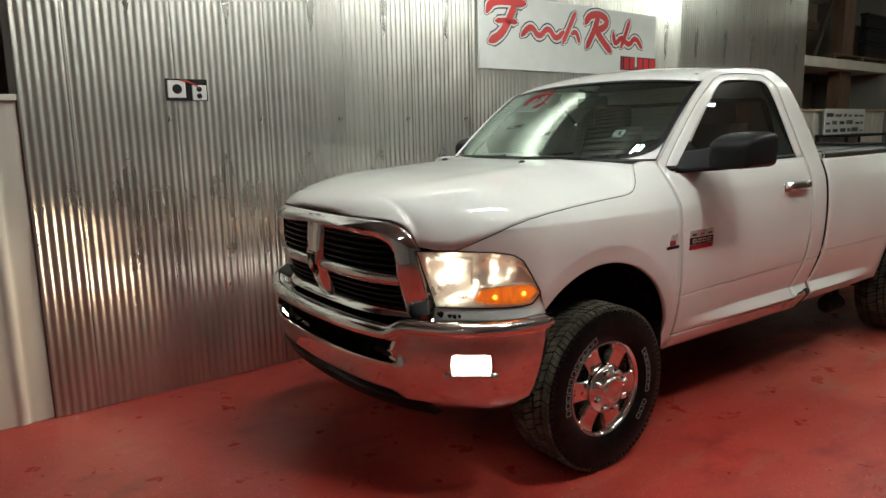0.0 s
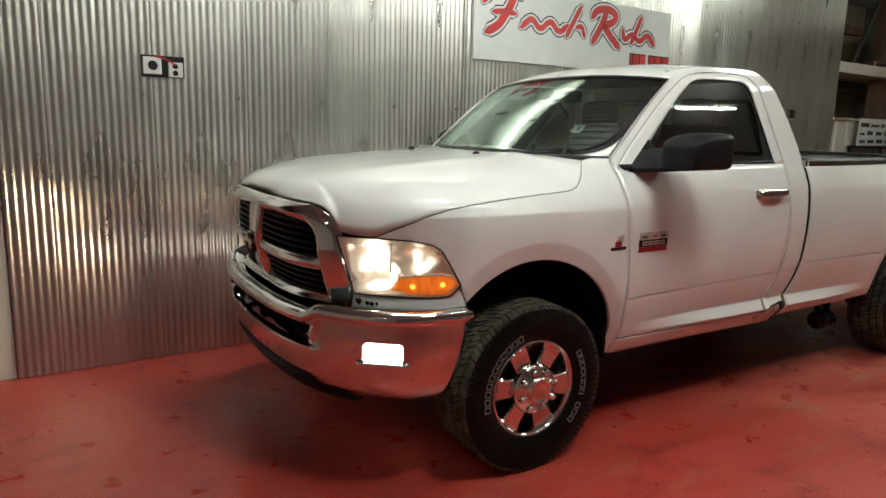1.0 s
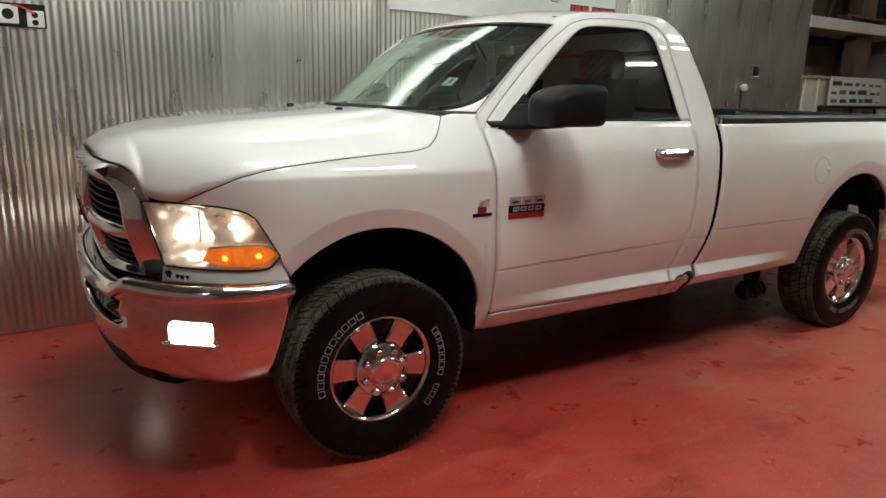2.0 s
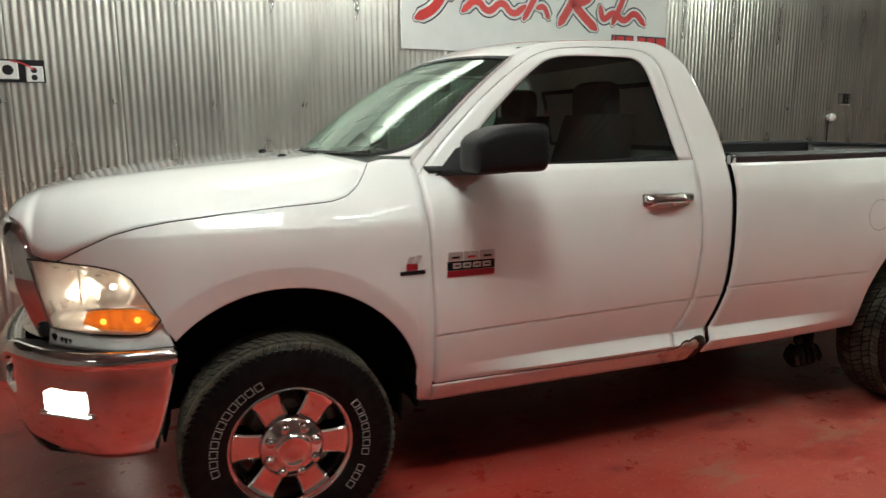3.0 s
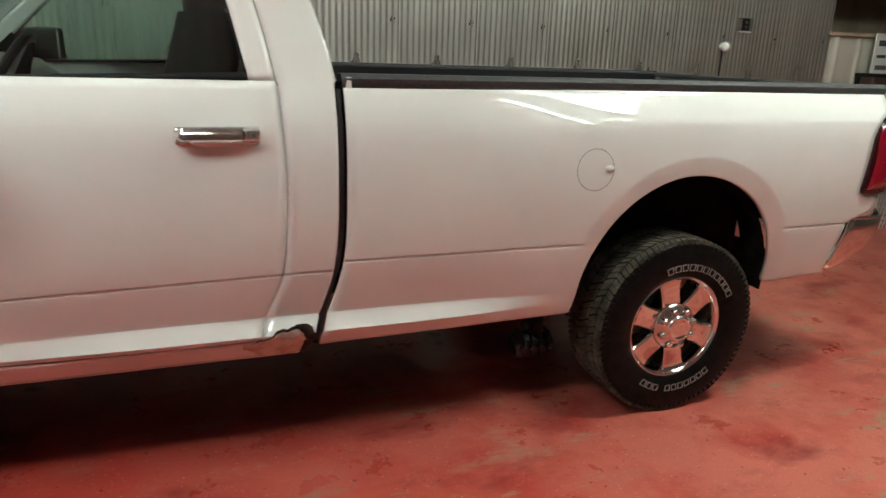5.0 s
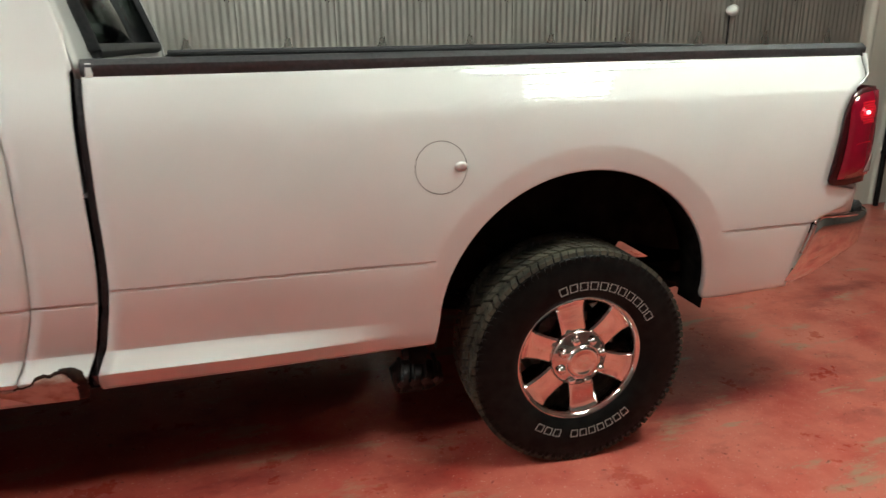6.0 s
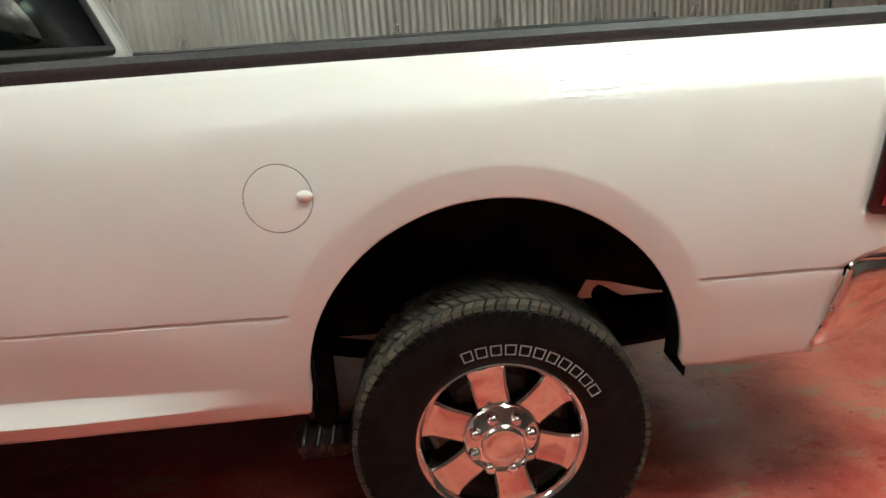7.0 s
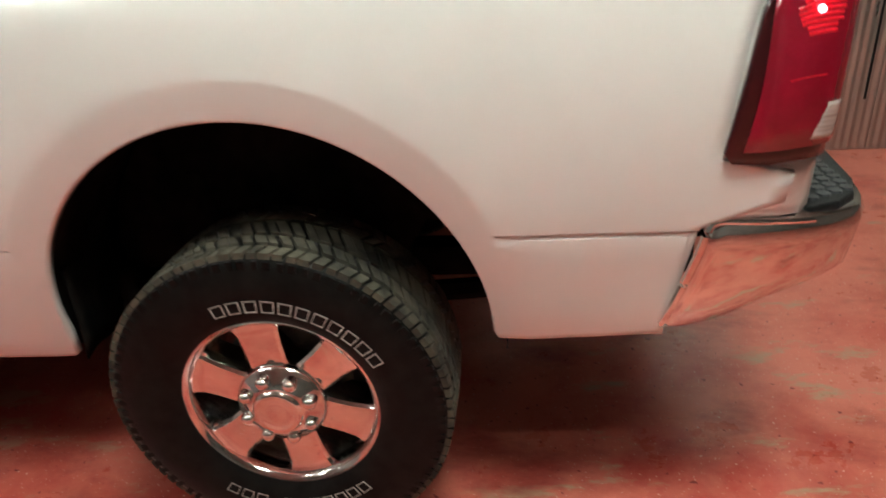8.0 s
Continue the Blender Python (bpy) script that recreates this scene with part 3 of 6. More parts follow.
def top_of(w, x):
    """Height of the window outline over x."""
    for a, b in zip(w, w[1:]):
        if a.x <= x <= b.x and b.x > a.x:
            return a.y + (b.y - a.y) * (x - a.x) / (b.x - a.x)
    return w[-1].y


def mirror(parent, s):
    """Tow mirror: black housing on a flag arm, glass facing back."""
    c = Vector((0.790, s * 1.180, 1.507)) if s < 0 else Vector((0.86, 1.03, 1.502))  # the far one is folded in
    rows = []
    for x, ky, kz, dz in ((-0.140, 0.30, 0.30, -0.036), (-0.138, 0.62, 0.52, -0.032), (-0.130, 0.80, 0.68, -0.027), (-0.112, 0.90, 0.78, -0.020), (-0.080, 0.955, 0.87, -0.012),
                          (-0.03, 0.985, 0.945, -0.005), (0.04, 1.0, 0.99, -0.001), (0.105, 1.0, 1.0, 0), (0.122, 0.985, 0.98, 0), (0.130, 0.95, 0.93, 0)):
        ring_pts = []
        for j in range(32):
            a = 2 * math.pi * j / 32
            ca, sa = math.cos(a), math.sin(a)
            ring_pts.append(c + Vector((x, 0.118 * ky * math.copysign(abs(ca) ** 0.36, ca), 0.088 * kz * math.copysign(abs(sa) ** 0.36, sa) + dz)))
        rows.append(ring_pts)
    v, f = grid(rows, True)
    f.append(tuple(range(32)))
    finish("wing_mirror", v, f, black_plastic, parent, "black plastic wing mirror housing")
    rim = rows[-1]
    v = [p + Vector((-0.006, 0, 0)) + (c - p) * 0.05 * Vector((0, 1, 1)).length / 1.41 for p in rim]
    finish("mirror_glass", v, [tuple(range(32))], chrome, parent, "mirror glass")
    y0, y1 = s * 0.90, s * 1.10
    rows = []
    for k in range(9):
        q = k / 8
        y = y0 + (y1 - y0) * q
        w = 0.19 - 0.06 * q
        h0, h1 = 1.388 + 0.018 * q, 1.500 + 0.03 * q
        xc = 0.735 + 0.06 * q
        rows.append([(xc - w * 0.5, y, h0), (xc + w * 0.5, y, h0), (xc + w * 0.55, y, h0 + 0.03), (xc + w * 0.35, y, h1), (xc - w * 0.1, y, h1), (xc - w * 0.5, y, h0 + 0.02)])
    v, f = grid(rows, True)
    f += [tuple(range(6)), tuple(range(48, 54))]
    finish("mirror_arm", v, f, black_plastic, parent, bevel=0.006)
    # black sail plate in the window's front corner
    pts = [(0.625, 1.392), (0.86, 1.402), (0.86, 1.47), (0.80, 1.555), (0.66, 1.425)]
    v = [(x, s * (glasshouse(x, z) + o), z) for o in (0.004, -0.02) for x, z in pts]
    f = [(0, 1, 2, 3, 4), (5, 6, 7, 8, 9)] + [(i, (i + 1) % 5, 5 + (i + 1) % 5, 5 + i) for i in range(5)]
    finish("sail_plate", v, f, black_plastic, parent)


def cab():
    for s in (-1, 1):
        lines = list(zip(resample(SEAM, 70), resample(OUTER, 70)))
        # lower cab corner behind the door
        cols = [[(p.x, s * glasshouse(p.x, p.y), p.y) for p in (a.lerp(b, q) for q in (0, 0.2, 0.4, 0.6, 0.8, 0.95, 1.0))] for a, b in lines]
        for z in reversed(levels(0.447, 1.42, crease(1.95), 34)):
            rear = table([(0.44, 1.958), (0.48, 1.972), (0.53, 1.99), (0.65, 2.03), (0.84, 2.07), (1.12, 2.078), (1.43, 2.078)], z)
            front = table([(0.46, 1.80), (0.53, 1.80), (0.60, 1.822), (0.79, 1.886), (1.08, 1.905), (1.36, 1.895), (1.44, 1.888)], z) + 0.005
            cols.append([skin(front + (rear - front) * q, z, s, ledge(0.5, 2.2)(1.95, z)) for q in (0, 0.2, 0.4, 0.6, 0.8, 0.95, 1.0)])
        finish("cab_corner", *grid(cols), paint, truck, "white cab pillar and roof rail", thick=0.004, creased=30)
        # sill under the door
        rows = [[skin(0.60 + 1.24 * k / 30, z, s) for k in range(31)] for z in (0.443, 0.46, 0.48, 0.50, 0.515, 0.528)]
        v, f = grid(rows)
        finish("sill", v, f, paint, truck, "white sill under the door", thick=0.004)
        # flaking filler over the rusted end of the sill, holed at its top
        if s < 0:
            dice = random.Random(7)

            def tear(x):
                """Upper edge of the filler: a ragged line that climbs to the hole."""
                return table([(1.74, 0.520), (1.80, 0.526), (1.835, 0.540), (1.862, 0.562), (1.89, 0.570), (1.93, 0.577), (1.965, 0.566), (1.985, 0.54)], x) + 0.0035 * math.sin(95 * x) + 0.002 * math.sin(231 * x)
            cols = []
            for k in range(34):
                x = 1.745 + 0.222 * k / 33
                foot = 0.4445 + 0.05 * (1 - smooth(1.745, 1.83, x)) + 0.045 * smooth(1.940, 1.967, x)
                cols.append([(x, z, 0.004 + 0.0055 * math.sin(math.pi * q) * smooth(1.78, 1.88, x) + 0.0012 * dice.uniform(-1, 1) * smooth(1.80, 1.84, x)) for q, z in ((q, foot + (tear(x) - foot) * q) for q in (0, 0.15, 0.3, 0.45, 0.6, 0.75, 0.9, 1.0))])
            v, f = grid([[(x, s * (side(min(x, 1.93), min(z, 0.548)) + o), z) for x, z, o in c] for c in cols])
            finish("rust_patch", v, f, filler, truck, "pale flaking patch on the cab corner", thick=0.002)
            # split along the tear and the hole behind it
            v, f = grid([[(x, s * (side(min(x, 1.93), min(z, 0.552)) + 0.0035), z) for x, z in ((1.79 + 0.19 * k / 30, tear(1.79 + 0.19 * k / 30) + w) for k in range(31))] for w in (-0.005, 0.006)])
            finish("rust_edge", v, f, hole_brown, truck, "rusted edge of the cab corner", thick=0.0015)
            left = [(1.918, 0.577), (1.936, 0.572), (1.953, 0.552), (1.958, 0.525), (1.954, 0.49), (1.945, 0.452)]
            right = [(1.925, 0.590), (1.962, 0.592), (1.988, 0.575), (1.994, 0.54), (1.990, 0.50), (1.972, 0.452)]
            v, f = grid([[(x + 0.002 * math.sin(400 * z), s * (side(min(x, 1.93), min(z, 0.556)) + 0.010), z) for x, z in ((a[0] + (b[0] - a[0]) * w, a[1] + (b[1] - a[1]) * w) for w in (0, 0.5, 1))] for a, b in zip(resample([(x, z, 0) for x, z in left], 18), resample([(x, z, 0) for x, z in right], 18))])
            finish("rust_hole", v, f, hole_brown, truck, "dark rusted-through hole", thick=0.001)
        # painted jamb behind the door's rear gap
        zs = [0.54 + 0.87 * k / 16 for k in range(17)]
        edge_x = [table([(0.53, 1.80), (0.60, 1.822), (0.79, 1.886), (1.08, 1.905), (1.36, 1.895), (1.44, 1.888)], z) for z in zs]
        v, f = grid([[skin(x + dx, z, s, -0.007) for x, z in zip(edge_x, zs)] for dx in (-0.03, 0.03)])
        finish("door_jamb", v, f, paint, truck)
        v, f = grid([[skin(0.608 - 0.056 * (z - 0.535) / 0.89 + dx, z, s, -0.007) for z in zs] for dx in (-0.03, 0.03)])
        finish("door_jamb", v, f, paint, truck)
    # roof skin
    rail = resample(OUTER, 70)
    rail = [p for p in rail if 1.02 <= p.x <= 1.93 and p.y > 1.86]
    rows = []
    for p in rail:
        hw = glasshouse(p.x, p.y)
        row = []
        for k in range(33):
            q = -1 + 2 * k / 32
            crown = 0.052 * (1 - abs(q) ** 2.4)
            fade = smooth(1.0, 1.35, p.x)
            row.append((p.x - 0.10 * (1 - q * q) * (1 - fade) * 0.9 + 0.05 * (1 - q * q) * smooth(1.7, 1.9, p.x), q * hw, p.y + crown * (0.75 + 0.25 * fade)))
        rows.append(row)
    v, f = grid(rows)
    finish("roof", v, f, paint, truck, "white cab roof", thick=0.004)
    front = rows[0]
    # windscreen
    base = []
    for k in range(33):
        q = -1 + 2 * k / 32
        base.append(Vector((0.552 - 0.272 * (1 - abs(q) ** 2.2), q * 0.850, 1.460 + 0.006 * (1 - q * q))))
    rows = []
    for i in range(13):
        u = i / 12
        row = []
        for k in range(33):
            p = base[k].lerp(Vector(front[k]), u)
            q = -1 + 2 * k / 32
            bulge = 0.03 * math.sin(math.pi * u) * (1 - 0.4 * q * q)
            row.append(p + Vector((-0.6, 0, 0.8)) * bulge)
        rows.append(row)
    v, f = grid(rows)
    ws = finish("windscreen", v, f, screen_glass, truck, "green tinted windscreen with a dark top band")
    ws.visible_shadow = False
    # paper sticker inside the glass
    a, b = rows[3], rows[4]
    quad = [a[4].lerp(a[5], 0.2), a[5].lerp(a[6], 0.25), b[5].lerp(b[6], 0.25), b[4].lerp(b[5], 0.2)]
    quad = [p + Vector((0.006, 0, -0.006)) for p in quad]
    finish("paper_sticker", quad, [(0, 1, 2, 3)], white_board, truck, "small white paper sticker on the windscreen", thick=0.001)
    inner = [quad[0].lerp(quad[1], 0.25).lerp(quad[3].lerp(quad[2], 0.25), 0.3), quad[0].lerp(quad[1], 0.5).lerp(quad[3].lerp(quad[2], 0.5), 0.3),
             quad[0].lerp(quad[1], 0.5).lerp(quad[3].lerp(quad[2], 0.5), 0.8), quad[0].lerp(quad[1], 0.25).lerp(quad[3].lerp(quad[2], 0.25), 0.8)]
    finish("sticker_print", [p + Vector((-0.002, 0, 0.002)) for p in inner], [(0, 1, 2, 3)], sign_navy, truck)
    # dark band at the edges
    lots = []
    for a, b in ((0, 1), (31, 32)):
        lots.append(grid([[r[a] + Vector((-0.003, 0, 0.004)), r[a].lerp(r[b], 0.55) + Vector((-0.003, 0, 0.004))] if a == 0 else [r[a].lerp(r[b], 0.45) + Vector((-0.003, 0, 0.004)), r[b] + Vector((-0.003, 0, 0.004))] for r in rows]))
    lots.append(grid([[p + Vector((-0.003, 0, 0.004)) for p in rows[0]], [p.lerp(q, 0.22) + Vector((-0.003, 0, 0.004)) for p, q in zip(rows[0], rows[1])]]))
    lots.append(grid([[p + Vector((-0.003, 0, 0.004)) for p in rows[-1]], [p.lerp(q, 0.4) + Vector((-0.003, 0, 0.004)) for p, q in zip(rows[-1], rows[-2])]]))
    finish("windscreen_frit", *join(*lots), black_plastic, truck, "black windscreen border")
    # rounded lower corners of the opening
    def on_screen(kk, ii, s, lift):
        kk = kk if s < 0 else 32 - kk
        k0, i0 = min(31, int(kk)), min(11, int(ii))
        p = rows[i0][k0].lerp(rows[i0][k0 + 1], kk - k0).lerp(rows[i0 + 1][k0].lerp(rows[i0 + 1][k0 + 1], kk - k0), ii - i0)
        return p + Vector((-0.6, 0, 0.8)) * lift
    for s in (-1, 1):
        for name, mat, c0, c1, lift in (("cowl_corner", paint, 0.0, 1.0, 0.0075), ("corner_frit", black_plastic, 0.95, 1.22, 0.0055)):
            lines = []
            for c in (c0, c0 + (c1 - c0) / 3, c0 + (c1 - c0) * 2 / 3, c1):
                lines.append([on_screen(2.9 * c * (1 - math.sin(q)) if c <= 1 else 2.9 * (c - math.sin(q)) if c > math.sin(q) else 0.0, 2.4 * c * (1 - math.cos(q)) if c <= 1 else 2.4 * (c - math.cos(q)) if c > math.cos(q) else 0.0, s, lift) for q in (radians(90 * k / 14) for k in range(15))])
            v, f = grid(lines)
            finish(name, v, f, mat, truck, "white corner of the cowl" if mat is paint else "black windscreen border", thick=0.001)
    # A pillars between screen edge and side rail
    a_line = [p for p in resample(OUTER, 70) if p.x <= 1.05]
    for s, k in ((-1, 0), (1, 32)):
        inner = resample([r[k] for r in rows], 24)
        outer = resample([(p.x, s * glasshouse(p.x, p.y), p.y) for p in a_line], 24)
        mid = [(a + b) / 2 + Vector((-0.008, s * 0.006, 0.008)) for a, b in zip(inner, outer)]
        v, f = grid([inner, mid, outer])
        finish("windscreen_pillar", v, f, paint, truck, thick=0.003)
    # cowl
    rows2 = [[p + Vector((-0.01, 0, -0.004)) for p in base], [p + Vector((-0.20, 0, -0.045)) for p in base]]
    v, f = grid(rows2)
    finish("cowl", v, f, black_plastic, truck, "black plastic cowl below the windscreen", thick=0.004)
    for y0, y1 in ((-0.62, 0.02), (0.05, 0.66)):
        pts = [(0.305 + 0.265 * (abs(y) / 0.845) ** 2.2, y, 1.479 - 0.004 * k) for k, y in ((k, y0 + (y1 - y0) * k / 10) for k in range(11))]
        v, f = tube(pts, 0.009, 8)
        finish("wiper", v, f, black_plastic, truck, "black wiper arm and blade")
    # back of the cab, with its window
    bm = bmesh.new()
    outline = [(0.90, 1.40), (0.885, 1.50), (0.80, 1.72), (0.74, 1.87), (0.66, 1.93), (0, 1.985)]
    pts = outline + [(-y, z) for y, z in reversed(outline[:-1])] + [(-0.92, 1.0), (0.92, 1.0)]
    win = [(0.66, 1.47), (0.60, 1.80), (-0.60, 1.80), (-0.66, 1.47)]

    def back_x(z):
        return table([(1.0, 2.078), (1.43, 2.080), (1.60, 2.035), (1.76, 1.985), (1.90, 1.908), (1.99, 1.85)], z)
    rows3 = []
    for i in range(25):
        z = 1.0 + (1.985 - 1.0) * i / 24
        hw = table([(1.0, 0.93), (1.40, 0.90), (1.50, 0.885), (1.72, 0.80), (1.87, 0.74), (1.93, 0.66), (1.985, 0.05)], z)
        rows3.append([(back_x(z), hw * (-1 + 2 * k / 24), z) for k in range(25)])
    v, f = grid(rows3)
    finish("cab_back", v, f, paint, truck, "white back panel of the cab", thick=0.004)
    v = [(back_x(z) + 0.012, y, z) for y, z in win]
    finish("rear_window", v, [(0, 1, 2, 3)], dark_glass, truck, "dark sliding rear window", thick=0.004)
    bm = bmesh.new()
    for (ya, za), (yb, zb) in zip(win, win[1:] + win[:1]):
        p, q = Vector((back_x(za) + 0.014, ya, za)), Vector((back_x(zb) + 0.014, yb, zb))
        vv, ff = tube([p, q], 0.022, 8)
        me_verts = [bm.verts.new(x) for x in vv]
        for face in ff:
            bm.faces.new([me_verts[i] for i in face])
    part("rear_window_frame", bm, grey_plastic, truck, "grey frame of the rear window")
    # inside
    bm = bmesh.new()
    box(bm, 0.6, 2.05, -0.86, 0.86, 0.62, 0.72)
    part("cab_floor", bm, black_void, truck)
    rows4 = []
    for x, z in ((0.62, 0.9), (0.66, 1.30), (0.58, 1.452), (0.72, 1.462), (0.92, 1.43), (1.0, 1.36), (1.0, 1.15), (0.95, 0.95)):
        rows4.append([(x - 0.06 * (1 - (y / 0.86) ** 2) * (0.3 if x < 0.7 else 1), y, z + 0.012 * math.sin(4 * y)) for y in (-0.83 + 1.66 * k / 20 for k in range(21))])
    v, f = grid(rows4)
    finish("dashboard", v, f, dash_plastic, truck, "grey plastic dashboard", thick=0.01)
    for y in (-0.42, 0.42):
        seat(y)
    bm = bmesh.new()
    box(bm, 1.25, 1.70, -0.17, 0.17, 0.75, 1.12)
    part("centre_seat", bm, seat_cloth, truck, bevel=0.03)
    # steering wheel
    m = pose(1.02, -0.42, 1.37, 0, -62, 0)
    ringp = [m @ Vector((0.19 * math.cos(a), 0.19 * math.sin(a), 0)) for a in (2 * math.pi * k / 32 for k in range(33))]
    v, f = tube(ringp, 0.016, 8, False)
    wheel = finish("steering_wheel", v, f, black_plastic, truck, "black steering wheel")
    for a in (20, 160, 270):
        v, f = tube([m @ Vector((0, 0, -0.02)), m @ Vector((0.18 * math.cos(radians(a)), 0.18 * math.sin(radians(a)), 0))], [0.05, 0.014], 8)
        finish("spoke", v, f, black_plastic, wheel)
    v, f = tube([m @ Vector((0, 0, -0.30)), m @ Vector((0, 0, -0.02))], 0.04, 10)
    finish("steering_column", v, f, black_plastic, truck)
    # inner mirror and window sticker
    bm = bmesh.new()
    box(bm, 0.99, 1.02, -0.12, 0.12, 1.76, 1.83)
    part("rear_view_mirror", bm, black_plastic, truck, bevel=0.012)
    # roof lining
    bm = bmesh.new()
    box(bm, 1.10, 1.84, -0.70, 0.70, 1.905, 1.925)
    part("roof_lining", bm, grey_plastic, truck)


def seat(y):
    base = finish("seat", *rounded_block(1.12, 1.70, y - 0.26, y + 0.26, 0.78, 1.02), seat_cloth, truck, "dark cloth seat with a headrest", creased=60)
    rows = []
    for k in range(12):
        q = k / 11
        z = 0.98 + 0.66 * q
        hw = 0.26 - 0.05 * q ** 2
        d = 0.15 - 0.03 * q
        xc = 1.56 + 0.16 * q
        rows.append([(xc + d * math.copysign(abs(math.cos(a)) ** 0.6, math.cos(a)), y + hw * math.copysign(abs(math.sin(a)) ** 0.5, math.sin(a)), z) for a in (2 * math.pi * j / 20 for j in range(20))])
    v, f = grid(rows, True)
    f += [tuple(range(20)), tuple(range(220, 240))]
    finish("backrest", v, f, seat_cloth, base)
    rows = []
    for z, k in ((1.595, 0.55), (1.600, 0.78), (1.625, 0.95), (1.68, 1.0), (1.75, 0.98), (1.785, 0.88), (1.800, 0.62), (1.803, 0.3)):
        rows.append([(1.695 + 0.075 * k * math.copysign(abs(math.cos(a)) ** 0.6, math.cos(a)), y + 0.150 * k * math.copysign(abs(math.sin(a)) ** 0.5, math.sin(a)), z) for a in (2 * math.pi * j / 24 for j in range(24))])
    v, f = grid(rows, True)
    f += [tuple(range(24)), tuple(range(len(v) - 24, len(v)))]
    finish("headrest", v, f, seat_cloth, base)
    for dy in (-0.06, 0.06):
        v, f = tube([(1.70, y + dy, 1.58), (1.70, y + dy, 1.65)], 0.007, 8)
        finish("headrest_post", v, f, chrome, base)


def rounded_block(x0, x1, y0, y1, z0, z1):
    rows = []
    for z, k in ((z0, 0.9), (z0 + 0.03, 1.0), (z1 - 0.05, 1.0), (z1 - 0.01, 0.93), (z1, 0.75)):
        rows.append([((x0 + x1) / 2 + k * (x1 - x0) / 2 * math.copysign(abs(math.cos(a)) ** 0.4, math.cos(a)),
                      (y0 + y1) / 2 + k * (y1 - y0) / 2 * math.copysign(abs(math.sin(a)) ** 0.4, math.sin(a)), z) for a in (2 * math.pi * j / 28 for j in range(28))])
    v, f = grid(rows, True)
    f += [tuple(range(28)), tuple(range(112, 140))]
    return v, f


# bonnet
def front_x(y, z):
    """The grille's face: bowed in plan, its foot set back."""
    return -0.992 + 0.15 * (abs(y) / 0.685) ** 4 + 0.080 * max(0.0, (1.06 - z) / 0.27) ** 1.5 + 0.022 * max(0.0, (z - 1.06) / 0.20) ** 1.6


NOSE = [(y, z, front_x(y, z) + 0.003) for y, z in ((0.25, 1.265), (0.42, 1.262), (0.52, 1.259), (0.575, 1.255), (0.627, 1.236), (0.662, 1.199), (0.686, 1.146))]


def hood_edge(x):
    pts = HOODLINE
    for (a, za), (b, zb) in zip(pts, pts[1:]):
        if a <= x <= b:
            z = za + (zb - za) * (x - a) / (b - a)
            return side(x, z), z
    if x < pts[0][0]:
        # front corner runs in along the headlight and the grille's top
        tail = [(-0.79, 0.765, 1.136), (-0.735, side(-0.735, 1.134), 1.136)]
        return (straight([(nx, y) for y, _, nx in NOSE] + [(nx, y) for nx, y, _ in tail], x), straight([(nx, z) for _, z, nx in NOSE] + [(nx, z) for nx, _, z in tail], x))
    return side(x, pts[-1][1]), pts[-1][1]


def hood():
    rows = []
    xs = [NOSE[0][2] + (-0.83 - NOSE[0][2]) * k / 13 for k in range(14)] + [-0.82 + (0.365 + 0.82) * k / 44 for k in range(45)]
    for x in xs:
        ye, ze = hood_edge(x)
        crown = table([(-0.970, 1.270), (-0.945, 1.296), (-0.90, 1.324), (-0.75, 1.367), (-0.50, 1.404), (-0.2, 1.430), (0.1, 1.447), (0.37, 1.464)], x)
        row = []
        for k in range(49):
            q = -1 + 2 * k / 48
            q = math.copysign(1 - (1 - abs(q)) ** 1.35, q)
            full = smooth(-0.92, -0.84, x) * (1 - smooth(-0.78, -0.25, x))
            rise = (1 - abs(q) ** (4.0 + 0.7 * full)) ** (1.0 - 0.37 * full) if abs(q) < 1 else 0.0
            ridge = 0.010 * math.exp(-((abs(q) - 0.52) / 0.10) ** 2) * smooth(-0.85, -0.4, x)
            xq = x - 0.115 * (1 - abs(q) ** 2.2) * smooth(-0.3, 0.365, x)
            row.append((xq, q * ye, ze + (max(crown, ze + 0.002) - ze) * rise + ridge * (1 - abs(q))))
        rows.append(row)
    v, f = grid(rows)
    finish("bonnet", v, f, paint, truck, "white painted bonnet", thick=0.005, creased=60)
    for s in (-1, 1):
        v, f = tube([skin(p.x, p.y, s, 0.002) for p in resample([(x, z, 0) for x, z in HOODLINE], 60)], 0.0022, 6)
        finish("bonnet_seam", v, f, black_plastic, truck)
    for y in (-0.30, 0.42):
        bm = bmesh.new()
        bmesh.ops.create_uvsphere(bm, u_segments=10, v_segments=6, radius=1, matrix=pose(0.12, y, 1.456) @ Matrix.Diagonal((0.022, 0.012, 0.012, 1)))
        part("washer_nozzle", bm, black_plastic, truck)


hood()
for s in (-1, 1):
    fender(s)
    door(s)
cab()


# bed
def shoulder(x, z):
    """How far the bed side leans in over its shoulder line, which fades out towards the cab."""
    k = smooth(2.2, 3.4, x)
    line = 1.235 + 0.062 * k
    if z < line:
        return 0.0
    lean = side(x, line) - (0.50 + 0.14 * k) * (z - line) - (0.2 + 0.4 * k) * (z - line) ** 2
    return (side(x, z) - lean) * smooth(2.3, 3.3, x)


def rear_edge(z):
    """Where the bed side ends: over the bumper it runs to the corner, beside the taillight it stops short."""
    return straight([(0.5, 4.415), (0.60, 4.42), (0.80, 4.452), (0.842, 4.462), (0.888, 4.600), (0.962, 4.612), (0.976, 4.479), (0.99, 4.482), (1.10, 4.496), (1.22, 4.513), (1.27, 4.538), (1.31, 4.575), (1.34, 4.628), (1.42, 4.638)], z)


